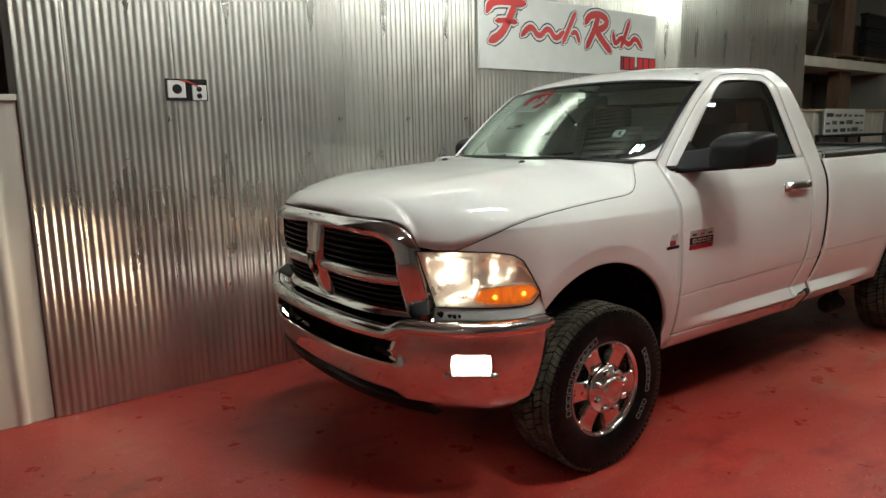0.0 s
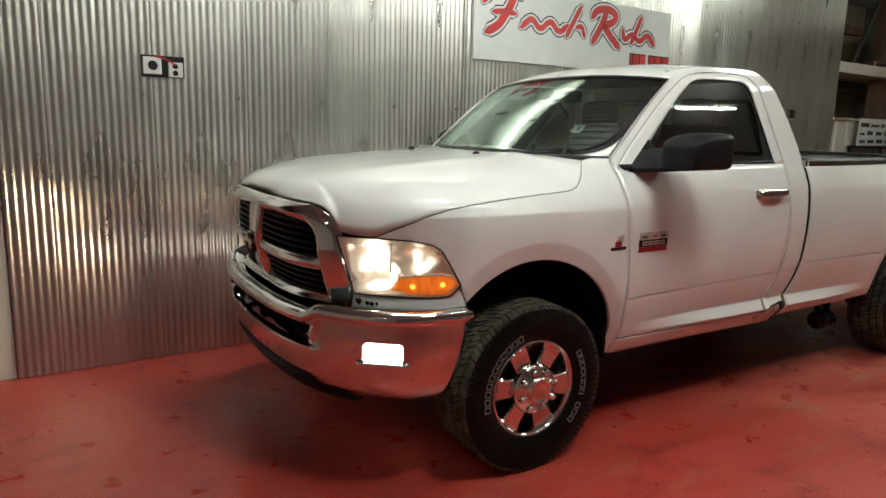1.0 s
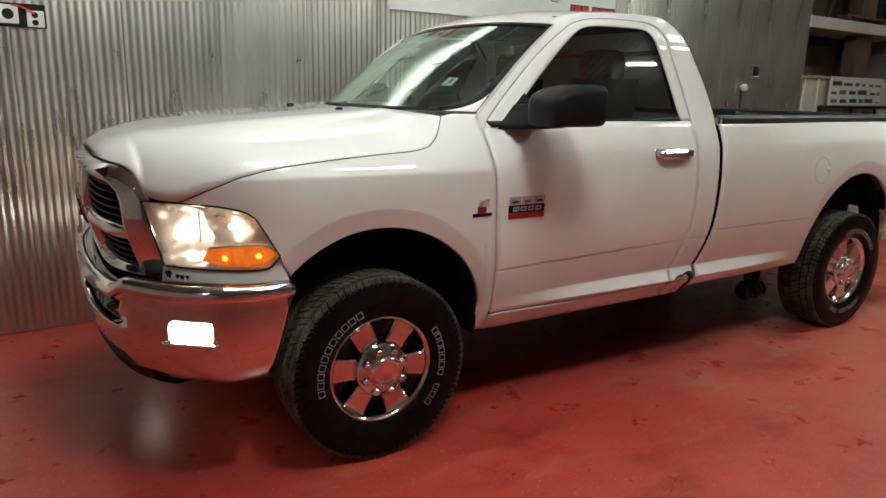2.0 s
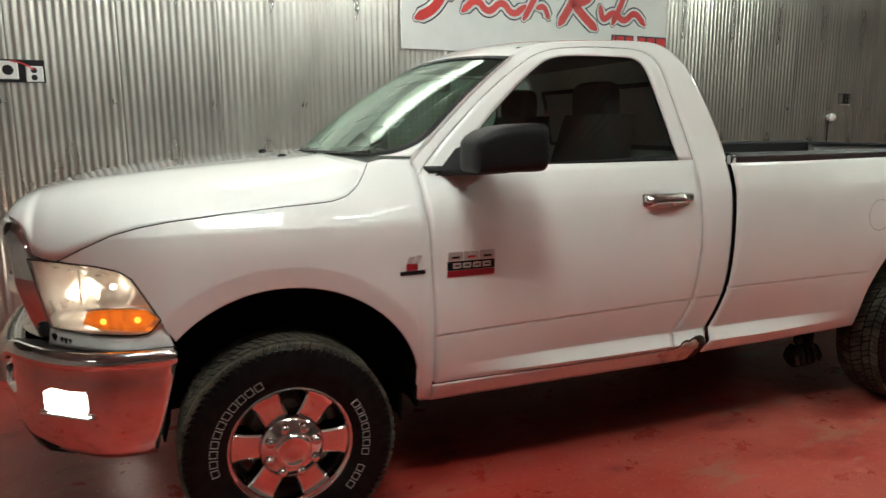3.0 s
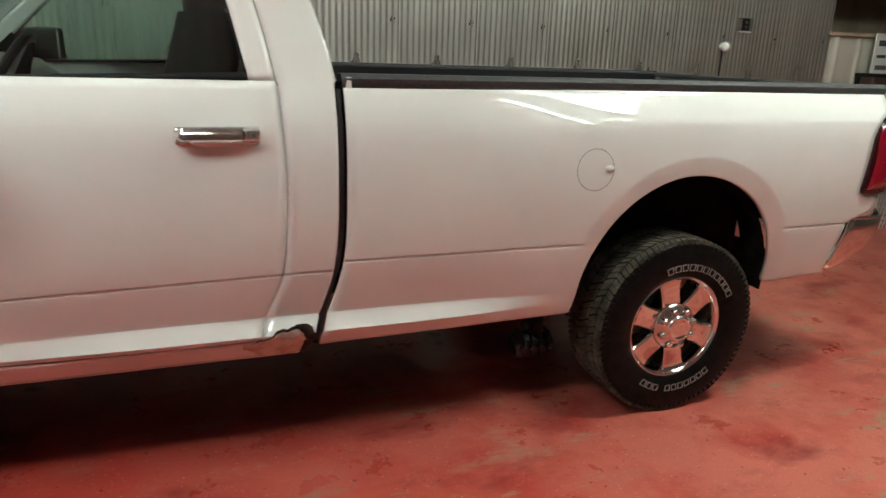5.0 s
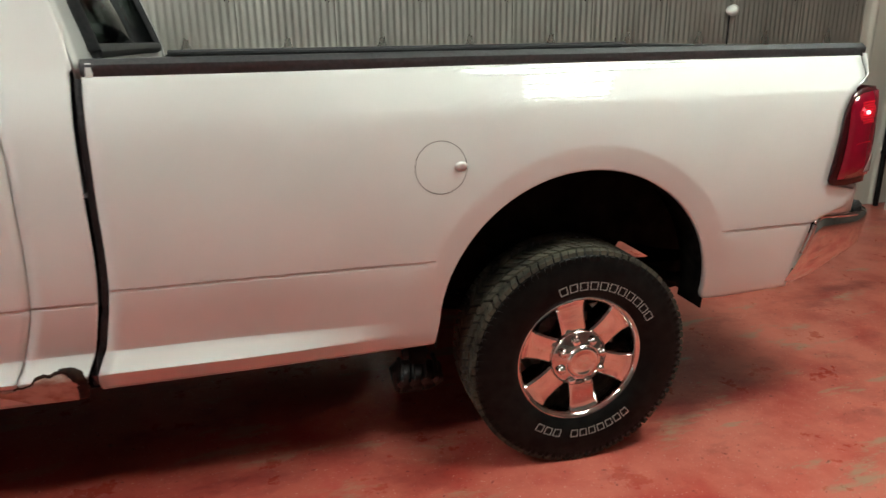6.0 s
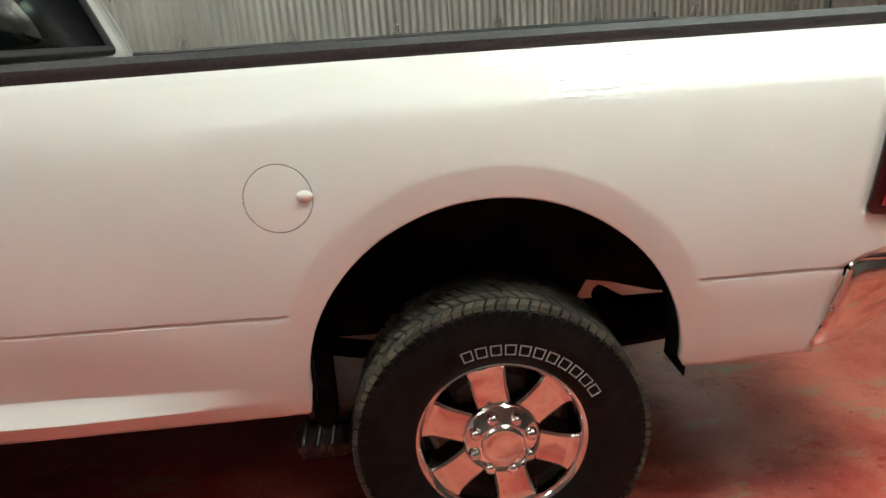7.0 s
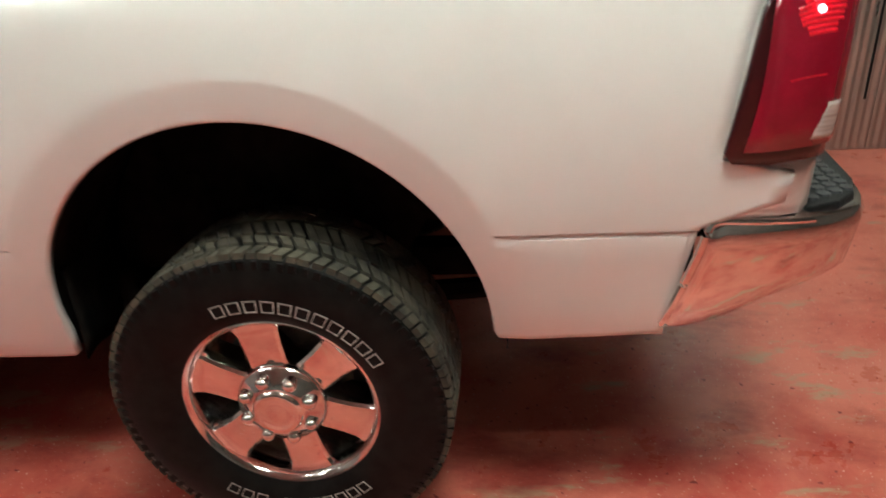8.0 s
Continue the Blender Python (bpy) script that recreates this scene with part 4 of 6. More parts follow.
def bed_side(s):
    x0, x1 = 2.10, 4.64
    xs_front = [x0 + (3.055 - x0) * k / 24 for k in range(25)]
    cols = []
    for x in xs_front:
        z_b = 0.482 + 0.018 * (x - x0) / (3.055 - x0)
        col = []
        for z in levels(z_b, 1.418, 0.8215, 42):
            front = table([(0.46, 2.017), (0.53, 2.020), (0.65, 2.060), (0.84, 2.100), (1.12, 2.108), (1.43, 2.108)], z)
            q = (x - x0) / (3.055 - x0)
            col.append((front + (3.055 - front) * q, z))
        cols.append(col)
    fore = [(z - 0.50) / 0.918 for z in levels(0.50, 1.418, 0.8215, 42)]
    aft = [(z - 0.56) / 0.858 for z in levels(0.56, 1.418, 0.835, 42)]
    curve = [(3.062, 0.503), (3.070, 0.55)] + arch(1, 180, 0, 44) + [(4.072, 0.572), (4.078, 0.56)]
    for k, (x, z) in enumerate(curve):
        q = k / (len(curve) - 1)
        xt = 3.07 + (4.085 - 3.07) * q
        cols.append([(x + (xt - x) * w, z + (1.418 - z) * w) for w in (a + (b - a) * q for a, b in zip(fore, aft))])
    for k in range(1, 17):
        q = k / 16
        col = []
        for z in levels(0.56 + 0.018 * q, 1.418, 0.835, 42):
            rear = rear_edge(z)
            col.append((4.085 + (rear - 4.085) * q, z))
        cols.append(col)

    def fold(x, z):
        d = crease(x) - z
        k = (1 - smooth(3.03, 3.06, x)) + smooth(4.09, 4.11, x)
        o = -0.0055 * min(1, k) * (1 - smooth(0.006, 0.018, d)) if d > 0.002 else 0.0
        # shoulder near the rail
        return o - shoulder(x, z)
    ob = panel("bed_side", cols, s, fold=fold, label="white pickup bed side with a round fuel door" if s < 0 else "white pickup bed side")
    v, f = lip("lip", curve, s)
    finish("arch_lip", v, f, paint, ob, thick=0.002)
    # grey weather strip in the gap behind the cab
    strip = [(table([(0.46, 2.001), (0.53, 2.005), (0.65, 2.045), (0.84, 2.085), (1.12, 2.093), (1.43, 2.093)], z), s * (side(2.09, z) - 0.022 - shoulder(2.09, z)), z) for z in (0.50 + 0.90 * k / 20 for k in range(21))]
    v, f = tube(strip, 0.010, 8)
    finish("gap_strip", v, f, grey_plastic, ob)
    # rail cap
    rows = []
    for a, b in ((0.006, -0.010), (0.008, 0.020), (-0.01, 0.034), (-0.07, 0.034), (-0.085, 0.024), (-0.085, 0.004)):
        rows.append([(x, s * (side(x, 1.418) + a - shoulder(x, 1.418)), 1.418 + b) for x in (2.105 + (4.655 - 2.105) * k / 40 for k in range(41))])
    v, f = grid(rows)
    rail = finish("bed_rail", v, f, grey_plastic, ob, "grey plastic bed rail cap", thick=0.003)
    # pale end cap at the rail's front corner
    y = side(2.13, 1.418) - shoulder(2.13, 1.418)
    bm = bmesh.new()
    box(bm, 2.112, 2.142, min(s * (y - 0.03), s * (y + 0.009)), max(s * (y - 0.03), s * (y + 0.009)), 1.400, 1.444)
    part("rail_end_cap", bm, white_board, ob, "small white cap on the rail's end", bevel=0.008)
    if s > 0:
        # tie-down stake on the far rail
        v, f = tube([(4.588, 0.832, 1.45), (4.588, 0.832, 1.478)], 0.007, 8)
        finish("rail_stake", v, f, chrome, ob, "small bright tie-down stake")
    # bed inner wall
    rows = [[(x, s * 0.815, z) for x in (2.10, 4.64)] for z in (1.432, 1.13)]
    rows.append([(x, s * 0.50, 1.125) for x in (2.10, 4.64)])
    rows.append([(x, s * 0.50, 0.83) for x in (2.10, 4.64)])
    v, f = grid(rows)
    finish("bed_inner_wall", v, f, black_plastic, ob, "black bed liner wall", thick=0.01)
    return ob


for s in (-1, 1):
    near_bed = bed_side(s)
    if s < 0:
        bed_near = near_bed
bm = bmesh.new()
box(bm, 2.10, 4.64, -0.51, 0.51, 0.80, 0.84)
part("bed_floor", bm, black_plastic, truck, "black plastic bed liner floor")
bm = bmesh.new()
box(bm, 2.095, 2.13, -0.86, 0.86, 0.82, 1.425)
part("bed_front_wall", bm, black_plastic, truck, bevel=0.006)


def tailgate():
    rows = []
    for z in [0.84 + 0.02 * k for k in range(30)]:
        o = 0.012 * math.sin((z - 0.84) * 12) * 0
        x = 4.655 + 0.02 * smooth(0.84, 1.1, z) - 0.01 * smooth(1.3, 1.43, z)
        rows.append([(x, -0.76 + 1.52 * k / 12, z) for k in range(13)])
    v, f = grid(rows)
    ob = finish("tailgate", v, f, paint, truck, "white tailgate", thick=0.05, bevel=0.006)
    bm = bmesh.new()
    box(bm, 4.60, 4.69, -0.78, 0.78, 1.418, 1.444)
    part("tailgate_cap", bm, grey_plastic, ob, bevel=0.006)
    # corner posts
    for s in (-1, 1):
        rows = []
        for i in range(25):
            z = 0.86 + 0.56 * i / 24
            xr = rear_edge(z)
            y0 = side(xr, z) - 0.003
            k = 0.05 * smooth(0.955, 0.97, z) * (1 - smooth(1.305, 1.32, z))
            rows.append([(xr, s * y0, z), (max(xr, 4.60 - k), s * (y0 - 0.004 - k * 0.4), z), (max(xr, 4.635 - k), s * (y0 - 0.016), z), (max(xr, 4.662 - k), s * (y0 - 0.05), z), (max(xr, 4.672 - k), s * 0.84, z), (4.672, s * 0.77, z)])
        v, f = grid(rows)
        finish("bed_corner", v, f, paint, truck, thick=0.003, creased=60)


tailgate()


# lights, grille and bumpers
def headlight(s):
    top = resample([(x, z, 0) for x, z in LAMP_TOP], 26)
    low = resample([(x, z, 0) for x, z in LAMP_LOW], 26)

    def sheet(out, n=10, shrink=0.0):
        rows = []
        for i in range(n + 1):
            q = shrink + (1 - 2 * shrink) * i / n
            rows.append([skin(p.x, p.y, s, out) for p in (a.lerp(b, q) for a, b in zip(low, top))])
        return rows
    bowls = ((-0.758, 1.000, 0.105, 0.125, 0.075), (-0.608, 1.042, 0.075, 0.070, 0.055))
    inward = Vector((0.78, -s * 0.62, 0))

    def reflector(u, v):
        """A place on the pressed reflector behind the lens."""
        p = low[u].lerp(top[u], v)
        edge = min(1.0, 6 * v, 6 * (1 - v), u / 3, (25 - u) / 3)
        d = 0.010 + 0.022 * edge
        for bx, bz, rx, rz, deep in bowls:
            d += deep * edge * max(0.0, 1 - ((p.x - bx) / rx) ** 2 - ((p.y - bz) / rz) ** 2) ** 0.7
        return Vector(skin(p.x, p.y, s, -0.004)) + inward * d
    back = finish("headlight", *grid([[reflector(u, i / 24) for u in range(26)] for i in range(25)]), lamp_silver, truck, "lit headlight with an amber turn signal", thick=0.002, creased=70)
    v, f = grid(sheet(0.002))
    g = finish("lens", v, f, lens_clear, back, "clear headlight lens")
    g.visible_shadow = False
    # dark rim round the lens
    edge = [Vector(skin(p.x, p.y, s, 0.001)) for p in top] + [Vector(skin(p.x, p.y, s, 0.001)) for p in reversed(low)]
    v, f = tube(edge + [edge[0]], 0.0035, 6, False)
    finish("lamp_rim", v, f, black_plastic, back)
    # bulbs in their bowls
    for (bx, bz, rx, rz, deep), r in zip(bowls, (0.022, 0.010)):
        m = Matrix.Translation(Vector(skin(bx, bz, s, -0.004)) + inward * (0.03 + deep * 0.45))
        bm = bmesh.new()
        bmesh.ops.create_uvsphere(bm, u_segments=16, v_segments=10, radius=r, matrix=m)
        part("bulb", bm, bulb_glow, back, "glowing headlight bulb")
    # low step that parts the two bowls
    v, f = tube([Vector(skin(-0.672, z, s, -0.022)) for z in (0.985, 1.03, 1.075, 1.105)], 0.005, 6)
    finish("reflector_step", v, f, lamp_silver, back)
    # amber corner
    tp = [(-0.652, 0.962), (-0.58, 0.974), (-0.50, 0.978), (-0.455, 0.972), (-0.432, 0.948)]
    lw = [(-0.672, 0.915), (-0.60, 0.899), (-0.53, 0.898), (-0.47, 0.904), (-0.434, 0.942)]
    a, b = resample([(x, z, 0) for x, z in lw], 16), resample([(x, z, 0) for x, z in tp], 16)
    v, f = grid([[skin(p.x, p.y, s, -0.006) for p in (u.lerp(w, q) for u, w in zip(a, b))] for q in (0, 0.25, 0.5, 0.75, 1)])
    finish("turn_signal", v, f, amber, back, "amber turn signal", thick=0.003)
    # bright divider over the amber lens
    v, f = tube([skin(p[0], p[1] + 0.006, s, -0.003) for p in tp], 0.006, 6)
    finish("lamp_divider", v, f, lamp_silver, back)
    for x, z in ((-0.49, 0.940), (-0.60, 0.93)):
        bm = bmesh.new()
        bmesh.ops.create_uvsphere(bm, u_segments=12, v_segments=8, radius=0.012, matrix=pose(x, s * (side(x, z) - 0.008), z))
        part("marker_bulb", bm, amber_glow, back, "glowing amber bulb")


def grille():
    outer = [(0.700, 0.80), (0.702, 0.95), (0.693, 1.09), (0.684, 1.140), (0.660, 1.192), (0.625, 1.230), (0.572, 1.249), (0.40, 1.256), (0.2, 1.259), (0, 1.260)]
    inner = [(0.600, 0.846), (0.607, 0.95), (0.604, 1.08), (0.594, 1.130), (0.566, 1.158), (0.50, 1.174), (0.40, 1.181), (0.2, 1.187), (0, 1.189)]

    def mirror_up(pts):
        r = resample([(y, z, 0) for y, z in pts], 24)
        return r + [Vector((-p.x, p.y, 0)) for p in reversed(r[:-1])]
    a, b = mirror_up(outer), mirror_up(inner)
    bottom_o = [Vector((-0.685 + 1.37 * k / 24, 0.800 - 0.012 * (1 - (2 * k / 24 - 1) ** 2), 0)) for k in range(1, 24)]
    bottom_i = [Vector((-0.587 + 1.174 * k / 24, 0.850 - 0.004 * (1 - (2 * k / 24 - 1) ** 2), 0)) for k in range(1, 24)]
    a, b = a + bottom_o, b + bottom_i
    rows = []
    for q, fwd in ((0.0, -0.02), (0.0, 0.004), (0.10, 0.016), (0.42, 0.034), (0.55, 0.036), (0.68, 0.030), (1.0, 0.0), (1.0, -0.035)):
        rows.append([(front_x(p.x, p.y) - fwd, p.x, p.y) for p in (u.lerp(w, q) for u, w in zip(a, b))])
    v, f = grid(rows, True)
    g = finish("grille", v, f, chrome, truck, "chrome crosshair grille with black slats", creased=32)
    # cross bars
    bm_rows = []
    for z in [0.80 + 0.405 * k / 14 for k in range(15)]:
        w = 0.064 + 0.016 * abs(z - 1.0) / 0.2 * 0.6
        bm_rows.append([(front_x(y, z) - d, y, z) for y, d in ((-w, -0.03), (-w, 0.006), (-w * 0.75, 0.018), (0, 0.022), (w * 0.75, 0.018), (w, 0.006), (w, -0.03))])
    v, f = grid(bm_rows)
    finish("upright_bar", v, f, chrome, g, creased=60)
    rows = []
    for k in range(33):
        y = -0.62 + 1.24 * k / 32
        zc, h = 1.002 - 0.01 * (y / 0.6) ** 2, 0.028
        rows.append([(front_x(y, zc) - d, y, zc + e) for e, d in ((-h, -0.03), (-h, 0.0), (-h * 0.6, 0.012), (0, 0.016), (h * 0.6, 0.012), (h, 0.0), (h, -0.03))])
    v, f = grid(rows)
    finish("cross_bar", v, f, chrome, g, creased=60)
    # slats
    z = 0.855
    while z < 1.180:
        rows = []
        reach = 0.61 if z < 1.1 else 0.56
        for k in range(25):
            y = -reach + 2 * reach * k / 24
            rows.append([(front_x(y, z) + d, y, z + e) for e, d in ((-0.004, 0.012), (0.004, 0.012), (0.008, 0.05), (0.0, 0.05))])
        v, f = grid(rows, True)
        finish("slat", v, f, black_plastic, g)
        z += 0.0285
    v, f = grid([[(front_x(y, zz) + 0.075, y, zz) for y in (-0.64 + 1.28 * k / 12 for k in range(13))] for zz in (0.80, 0.95, 1.21)])
    finish("grille_backing", v, f, black_void, g)
    # plain shield emblem
    shield = [(-0.036, 1.062), (0.036, 1.062), (0.040, 1.02), (0.034, 0.965), (0.0, 0.932), (-0.034, 0.965), (-0.040, 1.02)]
    for name, mat, k, d in (("emblem", chrome, 1.0, 0.030), ("emblem_field", black_plastic, 0.80, 0.033)):
        pts = [(y * k, 1.0 + (z - 1.0) * k) for y, z in shield]
        v = [(front_x(y, z) - d, y, z) for y, z in pts] + [(front_x(y, z), y, z) for y, z in pts]
        f = [tuple(range(7))] + [(i, (i + 1) % 7, 7 + (i + 1) % 7, 7 + i) for i in range(7)]
        finish(name, v, f, mat, g, smooth_faces=False)
    bm = bmesh.new()
    bmesh.ops.create_uvsphere(bm, u_segments=12, v_segments=8, radius=1, matrix=pose(front_x(0, 1) - 0.034, 0, 0.998) @ Matrix.Diagonal((0.01, 0.020, 0.030, 1)))
    part("emblem_boss", bm, chrome, g)


BUMPER = [(-0.375, 1.034), (-0.50, 1.032), (-0.62, 1.012), (-0.71, 0.965), (-0.79, 0.90), (-0.87, 0.80), (-0.93, 0.705), (-0.965, 0.62), (-1.0, 0.48), (-1.025, 0.30), (-1.035, 0.0)]


def bumper():
    half = rounded([(x, -y, 0) for x, y in BUMPER], 1)
    path = half + [Vector((p.x, -p.y, 0)) for p in reversed(half[:-1])]
    path = resample(path, 90)
    norms = []
    for i, p in enumerate(path):
        d = (path[min(i + 1, 89)] - path[max(i - 1, 0)]).normalized()
        norms.append(Vector((d.y, -d.x, 0)) * -1 if Vector((d.y, -d.x, 0)).dot(Vector((p.x + 0.2, p.y, 0))) < 0 else Vector((d.y, -d.x, 0)))

    def profile(y, end):
        """Rows of (out, z): top shelf, rolled edge, face, tuck."""
        mid = 1 - smooth(0.60, 0.70, abs(y))
        top = 0.838 - 0.040 * mid
        return [(-0.10 * mid - 0.020, top - 0.004), (-0.016, top), (-0.006, top - 0.003), (0.005, top - 0.012), (0.012, top - 0.025), (0.014, top - 0.038), (0.009, top - 0.050),
                (-0.010, top - 0.056), (-0.0105, 0.740), (-0.010 - 0.02 * mid, 0.735), (-0.008, 0.69), (-0.008 - 0.02 * mid, 0.645), (-0.008 + 0.010 * mid, 0.637), (-0.009 + 0.014 * mid, 0.62),
                (-0.012, 0.58), (-0.019, 0.53), (-0.032, 0.48 + 0.02 * mid), (-0.055, 0.452 + 0.035 * mid), (-0.085, 0.445 + 0.035 * mid)]
    rows = []
    for p, nv in zip(path, norms):
        slant = smooth(-0.75, -0.38, p.x)
        rows.append([(p.x + nv.x * o - 0.26 * slant * max(0.0, 0.80 - z), p.y + nv.y * o, z) for o, z in profile(p.y, 0)])
    v, faces = grid(rows)
    w = len(rows[0])
    keep = []
    for f in faces:
        c = sum((Vector(v[i]) for i in f), Vector()) / 4
        if abs(c.y) < 0.615 and 0.645 < c.z < 0.735:
            continue
        keep.append(f)
    b = finish("front_bumper", v, keep, chrome, truck, "large chrome front bumper with a centre slot", thick=0.006, creased=40)
    # black slot backing, tow hook dark shapes, lower valance
    v, f = grid([[(p.x + 0.09, p.y, z) for p in path if abs(p.y) < 0.66] for z in (0.62, 0.76)])
    finish("slot_backing", v, f, black_void, b)
    v, f = grid([[(p.x + nv.x * o, p.y + nv.y * o, z) for p, nv in zip(path, norms) if abs(p.y) < 0.80] for o, z in ((-0.06, 0.50), (-0.035, 0.47), (-0.06, 0.42), (-0.14, 0.375), (-0.22, 0.36))])
    finish("air_dam", v, f, black_plastic, b, "black plastic air dam", thick=0.006)
    # black strip over the bumper's top, put in for shade in the gap
    v, f = grid([[(p.x + nv.x * o, p.y + nv.y * o, z - 0.040 * (1 - smooth(0.60, 0.70, abs(p.y)))) for p, nv in zip(path, norms)] for o, z in ((-0.016, 0.8395), (-0.022, 0.8425), (-0.036, 0.836), (-0.10, 0.816))])
    finish("bumper_gap_shade", v, f, black_plastic, b)
    for s in (-1, 1):
        # fog lamps
        c = Vector((-0.738, s * 0.925, 0.664))
        m = look(c, c + Vector((-0.62, s * 0.78, 0))) @ pose(0, 0, 0)
        for name, mat, hw, hh, d, lab in (("fog_bezel", chrome, 0.098, 0.052, -0.004, ""), ("fog_light", fog_glow, 0.083, 0.038, -0.014, "lit rectangular fog light")):
            pts = []
            for k in range(24):
                a = 2 * math.pi * k / 24
                pts.append((hw * math.copysign(abs(math.cos(a)) ** 0.25, math.cos(a)) * (1 - 0.05 * math.sin(a)), hh * math.copysign(abs(math.sin(a)) ** 0.25, math.sin(a))))
            v = [m @ Vector((x, y, d - 0.0)) for x, y in pts] + [m @ Vector((x * 1.05, y * 1.08, 0.03)) for x, y in pts]
            f = [tuple(range(24))] + [(i, (i + 1) % 24, 24 + (i + 1) % 24, 24 + i) for i in range(24)]
            finish(name, v, f, mat, b, lab)
        v, f = tube([m @ Vector((x, -0.050, z)) for x, z in ((-0.112, 0.0), (-0.10, -0.014), (0.10, -0.014), (0.112, 0.0))], 0.009, 8)
        finish("fog_ledge", v, f, chrome, b)
        # tow hook end by the slot
        v, f = tube([(-0.93, s * 0.52, 0.70), (-0.97, s * 0.55, 0.69), (-0.95, s * 0.60, 0.68), (-0.88, s * 0.58, 0.69)], 0.018, 8)
        finish("tow_hook", v, f, black_plastic, b)


def taillight(s):
    top = [(4.520, 1.225), (4.548, 1.285), (4.590, 1.305), (4.628, 1.308)]
    low = [(4.484, 0.988), (4.497, 0.971), (4.56, 0.968), (4.618, 0.978)]
    rows = []
    for i in range(17):
        q = i / 16
        a, b = resample([(x, z, 0) for x, z in low], 8), resample([(x, z, 0) for x, z in top], 8)
        row = [Vector(skin(p.x, p.y, s, 0.006)) for p in (u.lerp(w, q) for u, w in zip(a, b))]
        last = row[-1]
        row += [last + Vector((0.016, -s * 0.008, 0)), last + Vector((0.034, -s * 0.026, 0)), last + Vector((0.046, -s * 0.055, 0)), last + Vector((0.054, -s * 0.12, 0)), last + Vector((0.054, -s * 0.18, 0))]
        rows.append(row)
    v, f = grid(rows)
    t = finish("taillight", v, f, dark_red, truck, "lit red taillight with a clear reverse lens", thick=0.012)

    def patch(name, q0, q1, c0, c1, mat, label, lift=0.008, slope=0.0):
        sub = []
        for i in range(9):
            q = q0 + (q1 - q0) * i / 8
            r0 = rows[min(15, int(q * 16))]
            r1 = rows[min(16, int(q * 16) + 1)]
            fr = q * 16 - min(15, int(q * 16))
            line = [a.lerp(b, fr) for a, b in zip(r0, r1)]
            pts = resample(line, 120)[int((c0 + slope * i / 8) * 119):int(c1 * 119) + 1]
            pts = resample(pts, 10)
            sub.append([p + Vector((lift * (0.4 + 1.0 * smooth(0.22, 0.44, c0 + (c1 - c0) * k / 9)), s * lift, 0)) for k, p in enumerate(pts)])
        v, f = grid(sub)
        return finish(name, v, f, mat, t, label, thick=0.0012)
    patch("lens", 0.075, 0.965, 0.085, 1.0, red_lens, "bright red lens")
    patch("reverse_lens", 0.115, 0.30, 0.365, 0.50, reverse_lens, "clear ribbed reverse lens", 0.0105, 0.045)
    for q, c, r in ((0.75, 0.35, 0.0065),):
        i = int(q * 16)
        p = resample(rows[i], 60)[int(c * 59)]
        bm = bmesh.new()
        bmesh.ops.create_uvsphere(bm, u_segments=14, v_segments=8, radius=1, matrix=pose(p.x, p.y + s * 0.008, p.z) @ Matrix.Diagonal((r, 0.012, r, 1)))
        part("tail_bulb", bm, tail_glow, t, "glowing taillight bulb")
        # bulb's halo over the lens flutes, put into self-glowing red bands
        for j in range(-4, 5):
            qq = q * 16 + 0.42 * j
            r0, r1 = rows[int(qq)], rows[min(16, int(qq) + 1)]
            line = resample([u.lerp(w, qq - int(qq)) for u, w in zip(r0, r1)], 120)
            half = 14 - abs(j) * 1.7 + (j * 5) % 3
            band = line[int(c * 119 - half):int(c * 119 + half * 0.7) + 2]
            v, f = tube([u + Vector((0.004, s * 0.0062, 0)) for u in resample(band, 8)], 0.0044, 8)
            finish("lens_halo_band", v, f, lit_red, t)
        v, f = tube([u + Vector((0.004, s * 0.0078, 0)) for u in resample(resample(rows[7], 60)[13:24], 10)], 0.0011, 6)
        finish("lens_ridge", v, f, lit_red, t)


